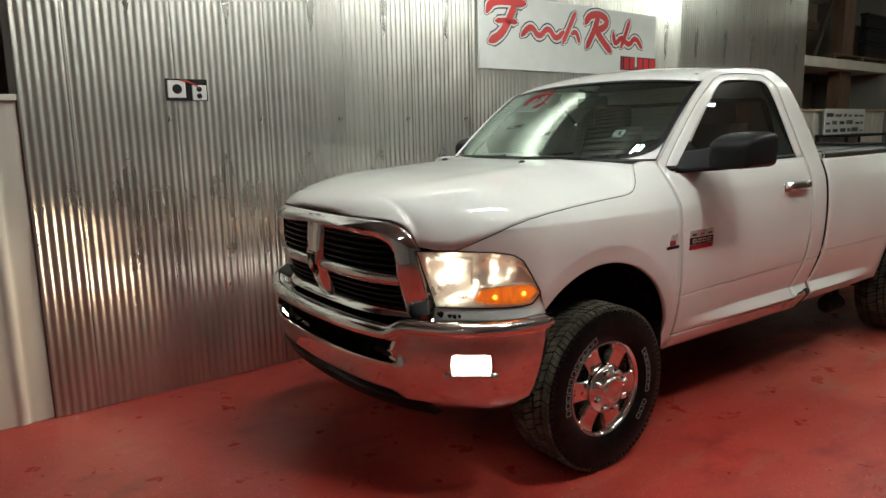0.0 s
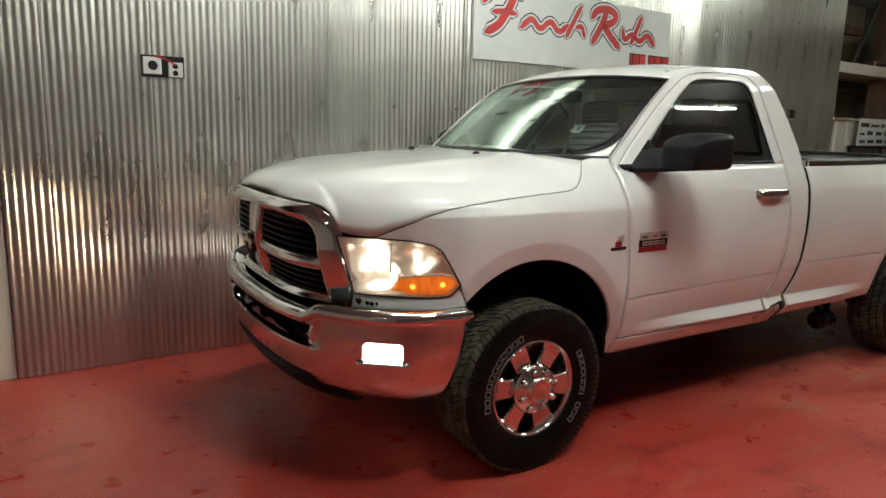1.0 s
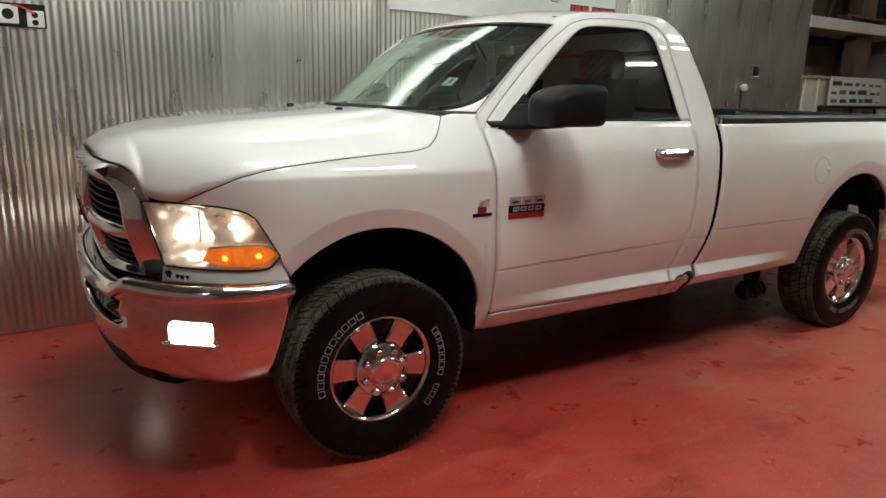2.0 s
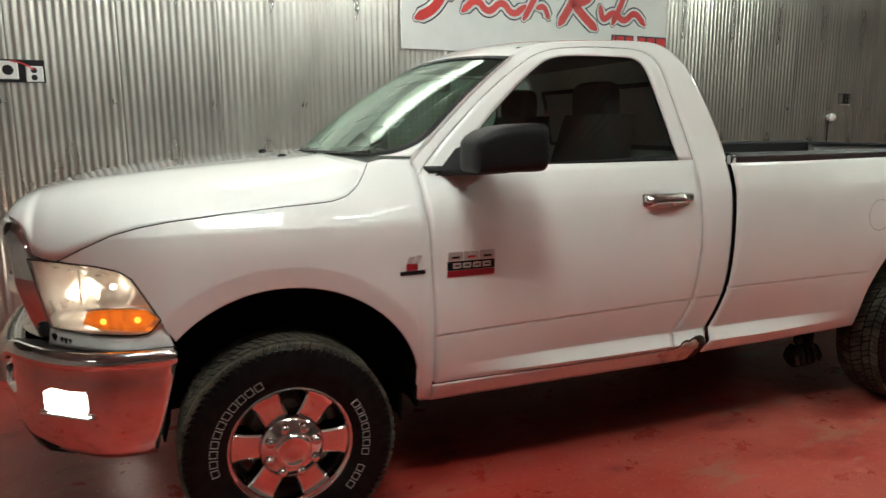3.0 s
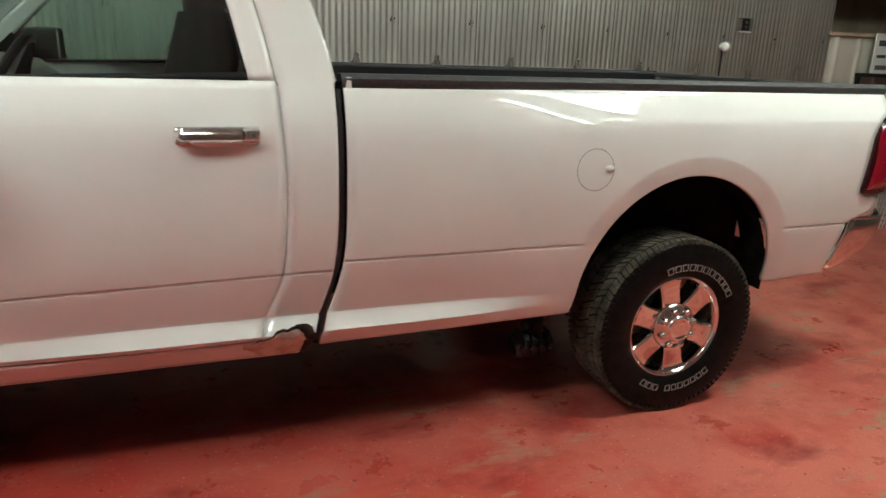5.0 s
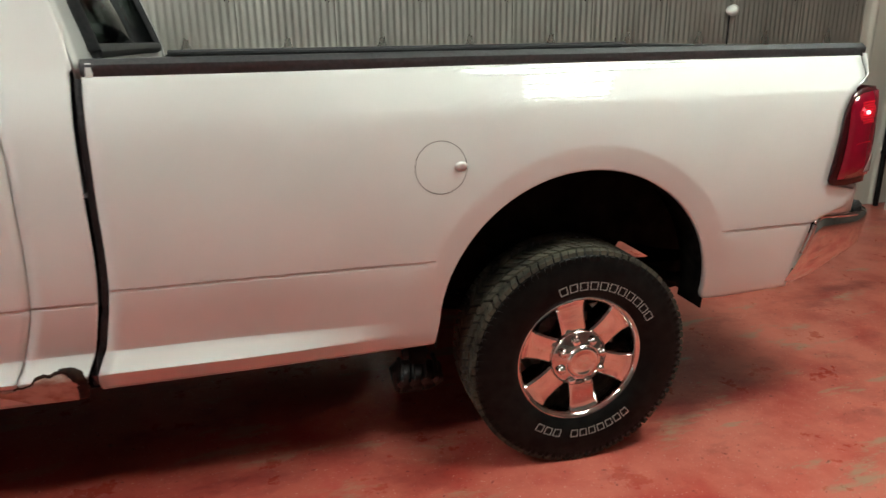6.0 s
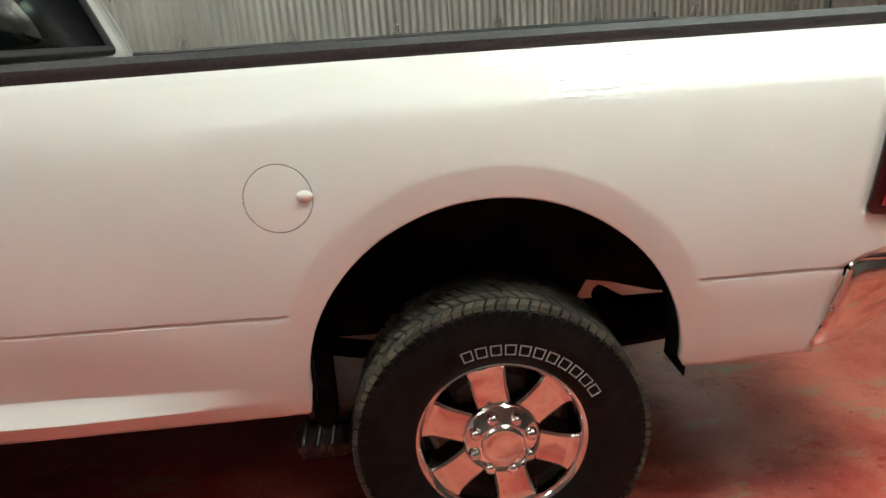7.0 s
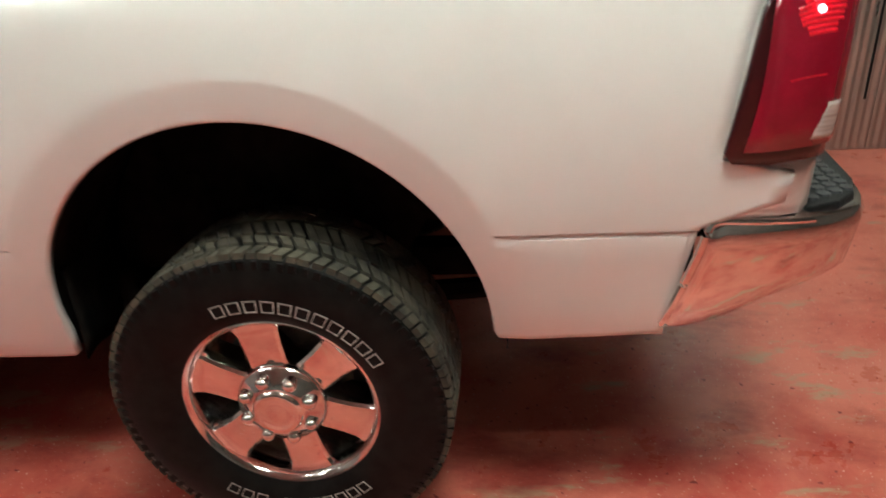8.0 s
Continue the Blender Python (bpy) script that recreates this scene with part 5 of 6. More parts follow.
def rear_bumper():
    path = [(4.486, 0.988), (4.56, 0.992), (4.66, 0.980), (4.73, 0.947), (4.785, 0.905), (4.812, 0.82), (4.826, 0.66), (4.832, 0.40), (4.832, 0.0)]
    half = rounded([(x, -y, 0) for x, y in path], 2)
    full = resample(half + [Vector((p.x, -p.y, 0)) for p in reversed(half[:-1])], 80)
    rows = []
    for i, p in enumerate(full):
        d = (full[min(i + 1, 79)] - full[max(i - 1, 0)]).normalized()
        nv = Vector((d.y, -d.x, 0))
        if nv.dot(Vector((p.x - 4.2, p.y, 0))) < 0:
            nv = -nv
        e = 1 - smooth(4.46, 4.86, p.x)
        row = []
        for o, z in ((-0.05, 0.842), (-0.022, 0.846), (-0.006, 0.840), (0.002, 0.825), (0.0, 0.79), (-0.008, 0.72), (-0.022, 0.65), (-0.040, 0.60), (-0.066, 0.582)):
            zz = z + (0.012 if z > 0.8 else 0) * e + (0.034 * smooth(4.47, 4.60, p.x) * (1 - smooth(4.62, 4.70, p.x)) if o == -0.05 else 0.0)
            shift = -0.075 * e * (0.846 - z) / 0.26 if z < 0.84 else 0
            row.append((p.x + nv.x * o + shift, p.y + nv.y * o, zz + (0.12 * smooth(4.50, 4.78, p.x) * (0.70 - z) / 0.12 if z < 0.70 else 0.0)))
        rows.append(row)
    v, f = grid(rows)
    b = finish("rear_bumper", v, f, chrome, truck, "chrome rear step bumper", thick=0.006, creased=40)
    # rolled bright edge at each end
    for s in (-1, 1):
        end = rows[0] if s < 0 else rows[-1]
        along = rows if s < 0 else rows[::-1]
        edge = [Vector(p) + Vector((-0.004, 0, 0)) for p in reversed(end[3:])] + [Vector(r[2]) + Vector((0, s * 0.003, 0)) for r in along[:13] if r[2][0] < 4.69]
        v, f = tube(rounded(resample(edge, 26), 1), 0.008, 8)
        finish("end_rim", v, f, chrome, b)
    # step pads
    for s in (-1, 1):
        pts = [(4.60, 0.955), (4.672, 0.955), (4.725, 0.936), (4.768, 0.893), (4.795, 0.82), (4.81, 0.64), (4.70, 0.62), (4.68, 0.86), (4.62, 0.90)]
        v = [(x, s * (y - 0.004), 0.862) for x, y in pts] + [(x, s * (y + 0.002), 0.835) for x, y in pts]
        n = len(pts)
        f = [tuple(range(n))] + [(i, (i + 1) % n, n + (i + 1) % n, n + i) for i in range(n)]
        finish("step_pad", v, f, black_plastic, b, "black step pad with a hexagon tread", bevel=0.004, smooth_faces=False)
        lots = []
        for i in range(7):
            for j in range(12):
                cx, cy = 4.655 + 0.0265 * i, 0.655 + 0.0305 * j + 0.015 * (i % 2)
                edge = 0.945 - 0.9 * max(0, cx - 4.705)
                if cx > 4.785 or cy > edge - 0.016 or (cx < 4.695 and cy < 0.89):
                    continue
                ring6 = [(cx + 0.0145 * math.cos(radians(60 * k)), s * (cy + 0.0145 * math.sin(radians(60 * k)))) for k in range(6)]
                vv = [(x, y, 0.862) for x, y in ring6] + [(x * 0.88 + cx * 0.12, y * 0.88 + s * cy * 0.12, 0.8665) for x, y in ring6]
                ff = [tuple(range(6, 12))] + [(k, (k + 1) % 6, 6 + (k + 1) % 6, 6 + k) for k in range(6)]
                lots.append((vv, ff))
        finish("pad_tread", *join(*lots), grey_plastic, b, smooth_faces=False)
    bm = bmesh.new()
    box(bm, 4.62, 4.815, -0.62, 0.62, 0.80, 0.845)
    part("bumper_top", bm, black_plastic, b, bevel=0.005)
    bm = bmesh.new()
    box(bm, 4.50, 4.74, -0.78, 0.78, 0.72, 0.80)
    part("bumper_inner", bm, black_void, b)


# wheels
def wheel_meshes():
    out = {}
    prof = [(0.222, -0.105), (0.235, -0.118), (0.262, -0.132), (0.300, -0.138), (0.340, -0.136), (0.370, -0.130), (0.384, -0.124), (0.391, -0.112),
            (0.394, -0.05), (0.395, 0.0), (0.394, 0.05), (0.391, 0.112), (0.384, 0.124), (0.340, 0.136), (0.300, 0.138), (0.235, 0.118), (0.222, 0.105)]
    prof = [(0.238 + (r - 0.238) * 1.022, y) for r, y in prof]
    out["tyre"] = spin(prof, 96)
    lots, lugs = [], []

    def block(a0, a1, y0, y1, r0, r1, skew=0.0, into=None):
        vs = []
        for rr in (r0, r1):
            k = 0.0 if rr == r0 else 0.10
            for a, y in ((a0, y0), (a1, y0), (a1, y1), (a0, y1)):
                ac, yc = (a0 + a1) / 2, (y0 + y1) / 2
                aa, yy = a + (ac - a) * k + skew * (y - yc), y + (yc - y) * k
                rs = 0.238 + (rr - 0.238) * 1.022
                vs.append((rs * math.cos(aa), yy, rs * math.sin(aa)))
        (lots if into is None else into).append((vs, [(4, 5, 6, 7), (0, 1, 5, 4), (1, 2, 6, 5), (2, 3, 7, 6), (3, 0, 4, 7)]))
    n = 88
    step = 2 * math.pi / n
    for k in range(n):
        a = k * step
        j = 0.15 * step * (k % 3 - 1)
        for sgn in (-1, 1):
            block(a + 0.06 * step, a + 0.90 * step + j * 0.5, *sorted((sgn * 0.086, sgn * 0.124)), 0.376, 0.398, 0.8 * sgn)
            # side lugs on the shoulder
            block(a + 0.18 * step, a + (0.62 if k % 2 else 0.80) * step, *sorted((sgn * 0.122, sgn * 0.1315)), 0.356 if k % 2 else 0.364, 0.382, 0, lugs)
            block(a + 0.28 * step + j, a + 1.08 * step, *sorted((sgn * 0.040, sgn * 0.079)), 0.384, 0.4005, -1.3 * sgn)
        block(a + 0.05 * step, a + 0.85 * step + j, -0.033, 0.033, 0.384, 0.401, 1.2)
    out["tread"] = join(*lots)
    out["tyre"] = join(out["tyre"], *lugs)
    # rim: lip, barrel
    out["rim_lip"] = spin([(0.212, -0.060), (0.216, -0.100), (0.222, -0.112), (0.229, -0.117), (0.236, -0.115), (0.238, -0.106), (0.236, -0.098)], 72)
    out["rim_barrel"] = spin([(0.214, -0.070), (0.200, -0.02), (0.196, 0.05), (0.214, 0.10)], 48)
    # spokes: flat faced, widening to the lip
    lots = []
    for k in range(6):
        a = math.pi / 3 * k
        c, s_ = math.cos(a), math.sin(a)
        rows = []
        for r, hw, y0 in ((0.075, 0.042, -0.094), (0.110, 0.042, -0.096), (0.150, 0.043, -0.094), (0.185, 0.047, -0.092), (0.205, 0.053, -0.094), (0.218, 0.064, -0.100)):
            rows.append([(r * c - t * s_, y, r * s_ + t * c) for t, y in ((-hw - 0.014, -0.020), (-hw - 0.009, y0 + 0.030), (-hw - 0.004, y0 + 0.006), (-hw + 0.003, y0), (0, y0 - 0.002), (hw - 0.003, y0), (hw + 0.004, y0 + 0.006), (hw + 0.009, y0 + 0.030), (hw + 0.014, -0.020))])
        lots.append(grid(rows))
    out["spokes"] = lots
    # centre cap with eight nut covers
    out["hub_cap"] = spin([(0.107, -0.075), (0.107, -0.100), (0.104, -0.107), (0.098, -0.112), (0.085, -0.121), (0.070, -0.131), (0.064, -0.1345), (0.060, -0.135), (0.056, -0.141), (0.052, -0.144),
                           (0.045, -0.1445), (0.041, -0.142), (0.020, -0.1425), (0.0005, -0.143)], 48)
    nuts = []
    for k in range(8):
        a = 2 * math.pi * (k + 0.5) / 8
        prof = [(0.0165, -0.10), (0.0165, -0.130), (0.0152, -0.136), (0.0110, -0.141), (0.0055, -0.1435), (0.0005, -0.144)]
        v, f = spin(prof, 14)
        nuts.append(([(x + 0.080 * math.cos(a), y, z + 0.080 * math.sin(a)) for x, y, z in v], f))
    out["nuts"] = nuts
    return out


def letter_block(pitch, radius=0.268, height=0.029, y=-0.1375):
    """One raised outlined block of the tyre wall, in place of a maker's letter."""
    lots = []
    w, t, r0, r1 = 0.38 * radians(pitch), 0.0011 / radius, radius, radius + height
    for u0, u1, q0, q1 in ((-w, -w + 2 * t, r0, r1), (w - 2 * t, w, r0, r1), (-w, w, r1 - 0.0028, r1), (-w, w, r0, r0 + 0.0028)):
        vs = [(r * math.cos(u), yy, r * math.sin(u)) for yy in (y, y - 0.0016) for u, r in ((u0, q0), (u1, q0), (u1, q1), (u0, q1))]
        lots.append((vs, [(4, 5, 6, 7), (0, 1, 5, 4), (1, 2, 6, 5), (2, 3, 7, 6), (3, 0, 4, 7)]))
    return join(*lots)


WM = wheel_meshes()


def fresh_mesh(name, vf, mat, creased=40):
    me = bpy.data.meshes.new(name)
    me.from_pydata([tuple(v) for v in vf[0]], [], vf[1])
    bm = bmesh.new()
    bm.from_mesh(me)
    bmesh.ops.recalc_face_normals(bm, faces=bm.faces)
    for f in bm.faces:
        f.smooth = True
    for e in bm.edges:
        if len(e.link_faces) == 2 and e.calc_face_angle(0) > radians(creased):
            e.smooth = False
    bm.to_mesh(me)
    bm.free()
    me.materials.append(mat)
    return me


MESH = {
    "wheel": fresh_mesh("wheel", spin([(0.02, 0.0), (0.15, -0.01), (0.17, 0.02), (0.17, 0.08), (0.02, 0.09)], 40), steel),
    "tyre": fresh_mesh("tyre", WM["tyre"], rubber),
    "tread": fresh_mesh("tread", WM["tread"], tread_rubber, 20),
    "rim": fresh_mesh("rim", join(WM["rim_lip"]), chrome),
    "barrel": fresh_mesh("barrel", WM["rim_barrel"], dull_chrome),
    "hub_cap": fresh_mesh("hub_cap", WM["hub_cap"], chrome),
    "nut": [fresh_mesh("nut_cover", nvf, chrome) for nvf in WM["nuts"]],
    "letter": {pitch: fresh_mesh("raised_letter", letter_block(pitch), letter_white) for pitch in (7.6, 7.0, 7.4)},
    "spoke": [fresh_mesh("spoke", svf, chrome, 30) for svf in WM["spokes"]],
}


def wheel(x, s, spoke_turn, letter_turn):
    hub = new("wheel", MESH["wheel"])
    hub.parent = truck
    hub["label"] = "chrome six-spoke wheel with an all-terrain tyre"
    hub.matrix_basis = pose(x, s * (0.908 if x < 1 else 0.868), 0.403) @ (pose(0, 0, 0, 0, 0, 0) if s < 0 else pose(0, 0, 0, 0, 0, 180))
    turn = pose(0, 0, 0, 0, -spoke_turn, 0)

    def sub(name, me, label="", m=None):
        ob = new(name, me)
        ob.parent = hub
        ob.matrix_basis = m or Matrix()
        if label:
            ob["label"] = label
        return ob
    sub("tyre", MESH["tyre"], "black all-terrain tyre with white outlined letters")
    sub("tread", MESH["tread"], "dusty tread blocks")
    sub("rim", MESH["rim"], "chrome rim lip")
    sub("barrel", MESH["barrel"])
    swell = Matrix.Diagonal((1.13, 1.13, 1.13, 1)) if x < 1 else Matrix()
    sub("hub_cap", MESH["hub_cap"], "chrome centre cap", swell)
    for me in MESH["spoke"]:
        sub("spoke", me, m=turn)
    for me in MESH["nut"]:
        sub("nut_cover", me, m=swell @ turn)
    for start, count, pitch in ((127, 11, 7.6), (328, 7, 7.0), (272, 3, 7.4)):
        for k in range(count):
            sub("raised_letter", MESH["letter"][pitch], m=pose(0, 0, 0, 0, -(start - pitch * k + letter_turn), 0))


wheel(0.0, -1, -5, 62)
wheel(3.572, -1, 40, -20)
wheel(0.0, 1, 15, 80)
wheel(3.572, 1, 50, 10)
grille()
bumper()
rear_bumper()
for s in (-1, 1):
    headlight(s)
    taillight(s)


# wheel housings and chassis
def liner(i, s):
    cx, cz, a, b, _ = ARCHES[i]
    pts = [(cx + (a + 0.03) * math.cos(radians(q)), cz + (b + 0.03) * math.sin(radians(q))) for q in range(-8, 189, 7)]
    deep = (0.90, 0.80, 0.55, 0.42) if i == 0 else (0.90, 0.84, 0.70, 0.62)
    rows = [[(x, s * (y if i == 0 or x < cx + 0.30 or z > cz + 0.42 else max(y, 0.75)), z) for x, z in pts] for y in deep]
    if i == 0:
        rows.append([(cx + (x - cx) * 0.3, s * 0.40, cz + (z - cz) * 0.3 + 0.25) for x, z in pts])
    v, f = grid(rows)
    finish("wheel_housing", v, f, black_void, truck, "black wheel housing", thick=0.004)
    if i == 1:
        v, f = grid([[(cx - 0.52 + 1.12 * k / 16, s * 0.615, z + (1.09 - z) * q) for k, z in ((k, 0.58 + 0.125 * smooth(0.68, 0.74, k / 16) - 0.06 * smooth(0.74, 1.0, k / 16)) for k in range(17))] for q in (0, 0.5, 1)])
        finish("inner_panel", v, f, black_void, truck, thick=0.004)


for i in (0, 1):
    for s in (-1, 1):
        liner(i, s)


def splash_flap(x0, x1, lean, y0, y1, z0, z1, s):
    """Ragged rubber flap that closes a wheel housing towards the chassis."""
    rows = []
    for k in range(9):
        q = k / 8
        y = s * (y0 + (y1 - y0) * q)
        rows.append([(x0 + (x1 - x0) * q + lean * w + 0.006 * math.sin(7 * q + 3 * w), y, z0 + 0.012 * math.sin(9 * q) * (1 - w) + (z1 - z0) * w) for w in (0, 0.25, 0.5, 0.75, 1)])
    v, f = grid(rows)
    finish("splash_flap", v, f, black_void, truck, "black rubber splash flap", thick=0.006)


for s in (-1, 1):
    splash_flap(-0.44, -0.40, -0.04, 0.93, 0.42, 0.46, 0.62, s)
    splash_flap(0.525, 0.50, 0.00, 0.93, 0.42, 0.44, 0.62, s)
    splash_flap(0.50, 0.48, 0.00, 0.80, 0.42, 0.33, 0.50, s)
    splash_flap(3.070, 3.04, 0.01, 0.90, 0.62, 0.475, 0.72, s)
    # inner splash shield beside the engine
    splash_flap(-0.45, 0.52, 0.0, 0.58, 0.56, 0.44, 0.98, s)
for s in (-1, 1):
    bm = bmesh.new()
    box(bm, -0.85, 3.3, min(s * 0.36, s * 0.44), max(s * 0.36, s * 0.44), 0.50, 0.60)
    box(bm, 3.3, 4.6, min(s * 0.36, s * 0.44), max(s * 0.36, s * 0.44), 0.445, 0.535)
    part("frame_rail", bm, black_void, truck)
bm = bmesh.new()
box(bm, 0.62, 2.02, -0.86, 0.86, 0.46, 0.60)
part("floor_pan", bm, black_void, truck)
bm = bmesh.new()
box(bm, -0.78, 0.52, -0.60, 0.60, 0.55, 1.10)
part("engine_bay", bm, black_void, truck)
for x, r in ((0.0, 0.05), (3.572, 0.055)):
    v, f = tube([(x, -0.80, 0.397), (x, -0.2, 0.40), (x, 0.2, 0.40), (x, 0.80, 0.397)], r, 12)
    finish("axle", v, f, black_void, truck)
    bm = bmesh.new()
    bmesh.ops.create_uvsphere(bm, u_segments=16, v_segments=10, radius=0.15, matrix=pose(x, 0.15 if x < 1 else 0, 0.40))
    part("differential", bm, black_void, truck)
for s in (-1, 1):
    pts = [(2.75 + 1.65 * k / 16, s * 0.56, 0.60 - 0.08 * k / 16 - 0.10 * math.sin(math.pi * k / 16)) for k in range(17)]
    v, f = tube(pts, 0.03, 6)
    finish("leaf_spring", v, f, black_void, truck)
    v, f = tube([(3.45, s * 0.62, 0.33), (3.30, s * 0.60, 0.85)], 0.032, 10)
    finish("shock_absorber", v, f, black_void, truck)
    v, f = tube([(0.12, s * 0.62, 0.40), (0.10, s * 0.60, 0.95)], 0.04, 10)
    finish("shock_absorber", v, f, black_void, truck)
# unseen low chassis parts, added to block light under the truck
for x, z in ((-0.72, 0.44), (0.62, 0.40), (1.55, 0.38), (2.35, 0.40), (3.02, 0.42), (4.35, 0.46)):
    bm = bmesh.new()
    box(bm, x - 0.05, x + 0.05, -0.44, 0.44, z, z + 0.16)
    part("unseen_crossmember", bm, black_void, truck, bevel=0.015)
bm = bmesh.new()
box(bm, -0.62, 0.30, -0.30, 0.30, 0.36, 0.56)
part("unseen_oil_pan", bm, black_void, truck, bevel=0.04)
v, f = tube([(2.05, 0.62, 0.44), (2.12, 0.62, 0.44), (2.85, 0.62, 0.44), (2.92, 0.62, 0.44)], [0.05, 0.11, 0.11, 0.05], 14)
finish("unseen_muffler", v, f, black_void, truck)
# spring hanger and brake hose ahead of the rear axle
bm = bmesh.new()
box(bm, 3.02, 3.09, -0.68, -0.58, 0.30, 0.60)
part("spring_hanger", bm, black_void, truck, bevel=0.02)
v, f = tube([(2.955, -0.63, 0.235), (2.98, -0.63, 0.24), (3.10, -0.63, 0.235), (3.15, -0.63, 0.24)], [0.045, 0.065, 0.06, 0.04], 12)
finish("shackle", v, f, greasy_black, truck)
v, f = tube([(3.00, -0.63, 0.33), (3.05, -0.64, 0.345), (3.09, -0.63, 0.33)], [0.02, 0.03, 0.02], 10)
finish("shackle", v, f, greasy_black, truck)
for k in range(4):
    x = 2.975 + 0.045 * k
    v, f = tube([(x, -0.70, 0.215 + 0.006 * (k % 2)), (x + 0.004, -0.706, 0.262), (x + 0.012, -0.66, 0.30), (x + 0.014, -0.60, 0.30)], 0.009, 8)
    finish("u_bolt", v, f, greasy_black, truck)
    bm = bmesh.new()
    bmesh.ops.create_cone(bm, cap_ends=True, segments=6, radius1=0.013, radius2=0.013, depth=0.016, matrix=pose(x, -0.704, 0.247, 90, 0, 0))
    part("nut", bm, greasy_black, truck)
v, f = tube([(4.0, -0.35, 0.55), (4.12, -0.60, 0.53), (4.18, -0.74, 0.53)], 0.03, 8)
finish("rear_bracket", v, f, black_void, truck)
bm = bmesh.new()
box(bm, 0.3, 1.6, -0.22, 0.22, 0.36, 0.56)
part("transmission", bm, black_void, truck, bevel=0.05)
v, f = tube([(1.6, 0, 0.45), (3.5, 0, 0.42)], 0.05, 10)
finish("drive_shaft", v, f, black_void, truck)
v, f = tube([(1.2, 0.45, 0.50), (2.4, 0.45, 0.48), (3.0, 0.52, 0.48), (3.2, 0.60, 0.62)], 0.04, 10)
finish("exhaust_pipe", v, f, steel, truck)
bm = bmesh.new()
box(bm, 2.2, 2.95, -0.55, -0.10, 0.45, 0.74)
part("fuel_tank", bm, black_void, truck, bevel=0.04)

# fuel door
fx, fz = 3.073, 1.118
rows = []
for r, d in ((0.0005, 0.003), (0.07, 0.003), (0.0775, 0.003), (0.079, -0.004)):
    rows.append([(fx + r * math.cos(a), -(side(fx + r * math.cos(a), fz + r * math.sin(a)) + d), fz + r * math.sin(a)) for a in (2 * math.pi * k / 48 for k in range(48))])
v, f = grid(rows, True)
finish("fuel_door", v, f, paint, bed_near, "round white fuel door", creased=60)
rows = []
for r, d in ((0.0792, 0.0012), (0.0815, 0.0014)):
    rows.append([(fx + r * math.cos(a), -(side(fx + r * math.cos(a), fz + r * math.sin(a)) + d + 0.001), fz + r * math.sin(a)) for a in (2 * math.pi * k / 48 for k in range(48))])
v, f = grid(rows, True)
finish("fuel_door_gap", v, f, seam_grey, bed_near)
bm = bmesh.new()
bmesh.ops.create_uvsphere(bm, u_segments=14, v_segments=8, radius=1, matrix=pose(fx + 0.062, -(side(fx, fz) + 0.004), fz + 0.003) @ Matrix.Diagonal((0.020, 0.012, 0.014, 1)))
part("fuel_door_grip", bm, paint, bed_near)


# badges on the near side: plain shapes in their colours
def plate(name, x0, x1, z0, z1, d0, d1, mat, label="", lean=0.0):
    v = []
    for d in (d0, d1):
        for x, z in ((x0, z0), (x1, z0), (x1 + lean, z1), (x0 + lean, z1)):
            v.append((x, -(side(x, z) + d), z))
    f = [(4, 5, 6, 7), (0, 1, 5, 4), (1, 2, 6, 5), (2, 3, 7, 6), (3, 0, 4, 7)]
    return finish(name, v, f, mat, truck, label, smooth_faces=False)


plate("badge", 0.638, 0.845, 0.995, 1.020, 0.0, 0.004, badge_red, "red, black and chrome model badge")
plate("badge_field", 0.638, 0.845, 1.022, 1.058, 0.0, 0.004, black_plastic)
for k in range(3):
    plate("badge_block", 0.641 + 0.070 * k, 0.703 + 0.070 * k, 1.062, 1.097, 0.0, 0.006, badge_silver)
    plate("badge_bar", 0.655 + 0.070 * k, 0.689 + 0.070 * k, 1.070, 1.078, 0.006, 0.0075, sign_red if k % 2 else black_plastic)
for k in range(4):
    plate("badge_digit", 0.662 + 0.043 * k, 0.697 + 0.043 * k, 1.029, 1.051, 0.004, 0.0055, badge_silver)
    plate("badge_slot", 0.670 + 0.043 * k, 0.689 + 0.043 * k, 1.037, 1.043, 0.0055, 0.0065, black_plastic)
plate("engine_badge", 0.440, 0.545, 1.020, 1.036, 0.0, 0.004, black_plastic, "small engine badge")
plate("engine_badge_block", 0.466, 0.512, 1.038, 1.064, 0.0, 0.005, badge_red)
plate("engine_badge_arc", 0.468, 0.492, 1.066, 1.092, 0.0, 0.005, badge_silver, lean=0.012)
plate("engine_badge_arc", 0.498, 0.520, 1.066, 1.096, 0.0, 0.005, badge_silver, lean=0.010)

# ==== things of the hall ====


def on_wall(x, d, z):
    """A place on the metal wall: along it, out from it, up."""
    return HALL @ Vector((x + 1.1, -d, z))


def wall_box(name, x0, x1, d0, d1, z0, z1, mat, parent, label="", **more):
    bm = bmesh.new()
    box(bm, x0 + 1.1, x1 + 1.1, -d1, -d0, z0, z1, HALL)
    return part(name, bm, mat, parent, label, smooth_faces=False, **more)


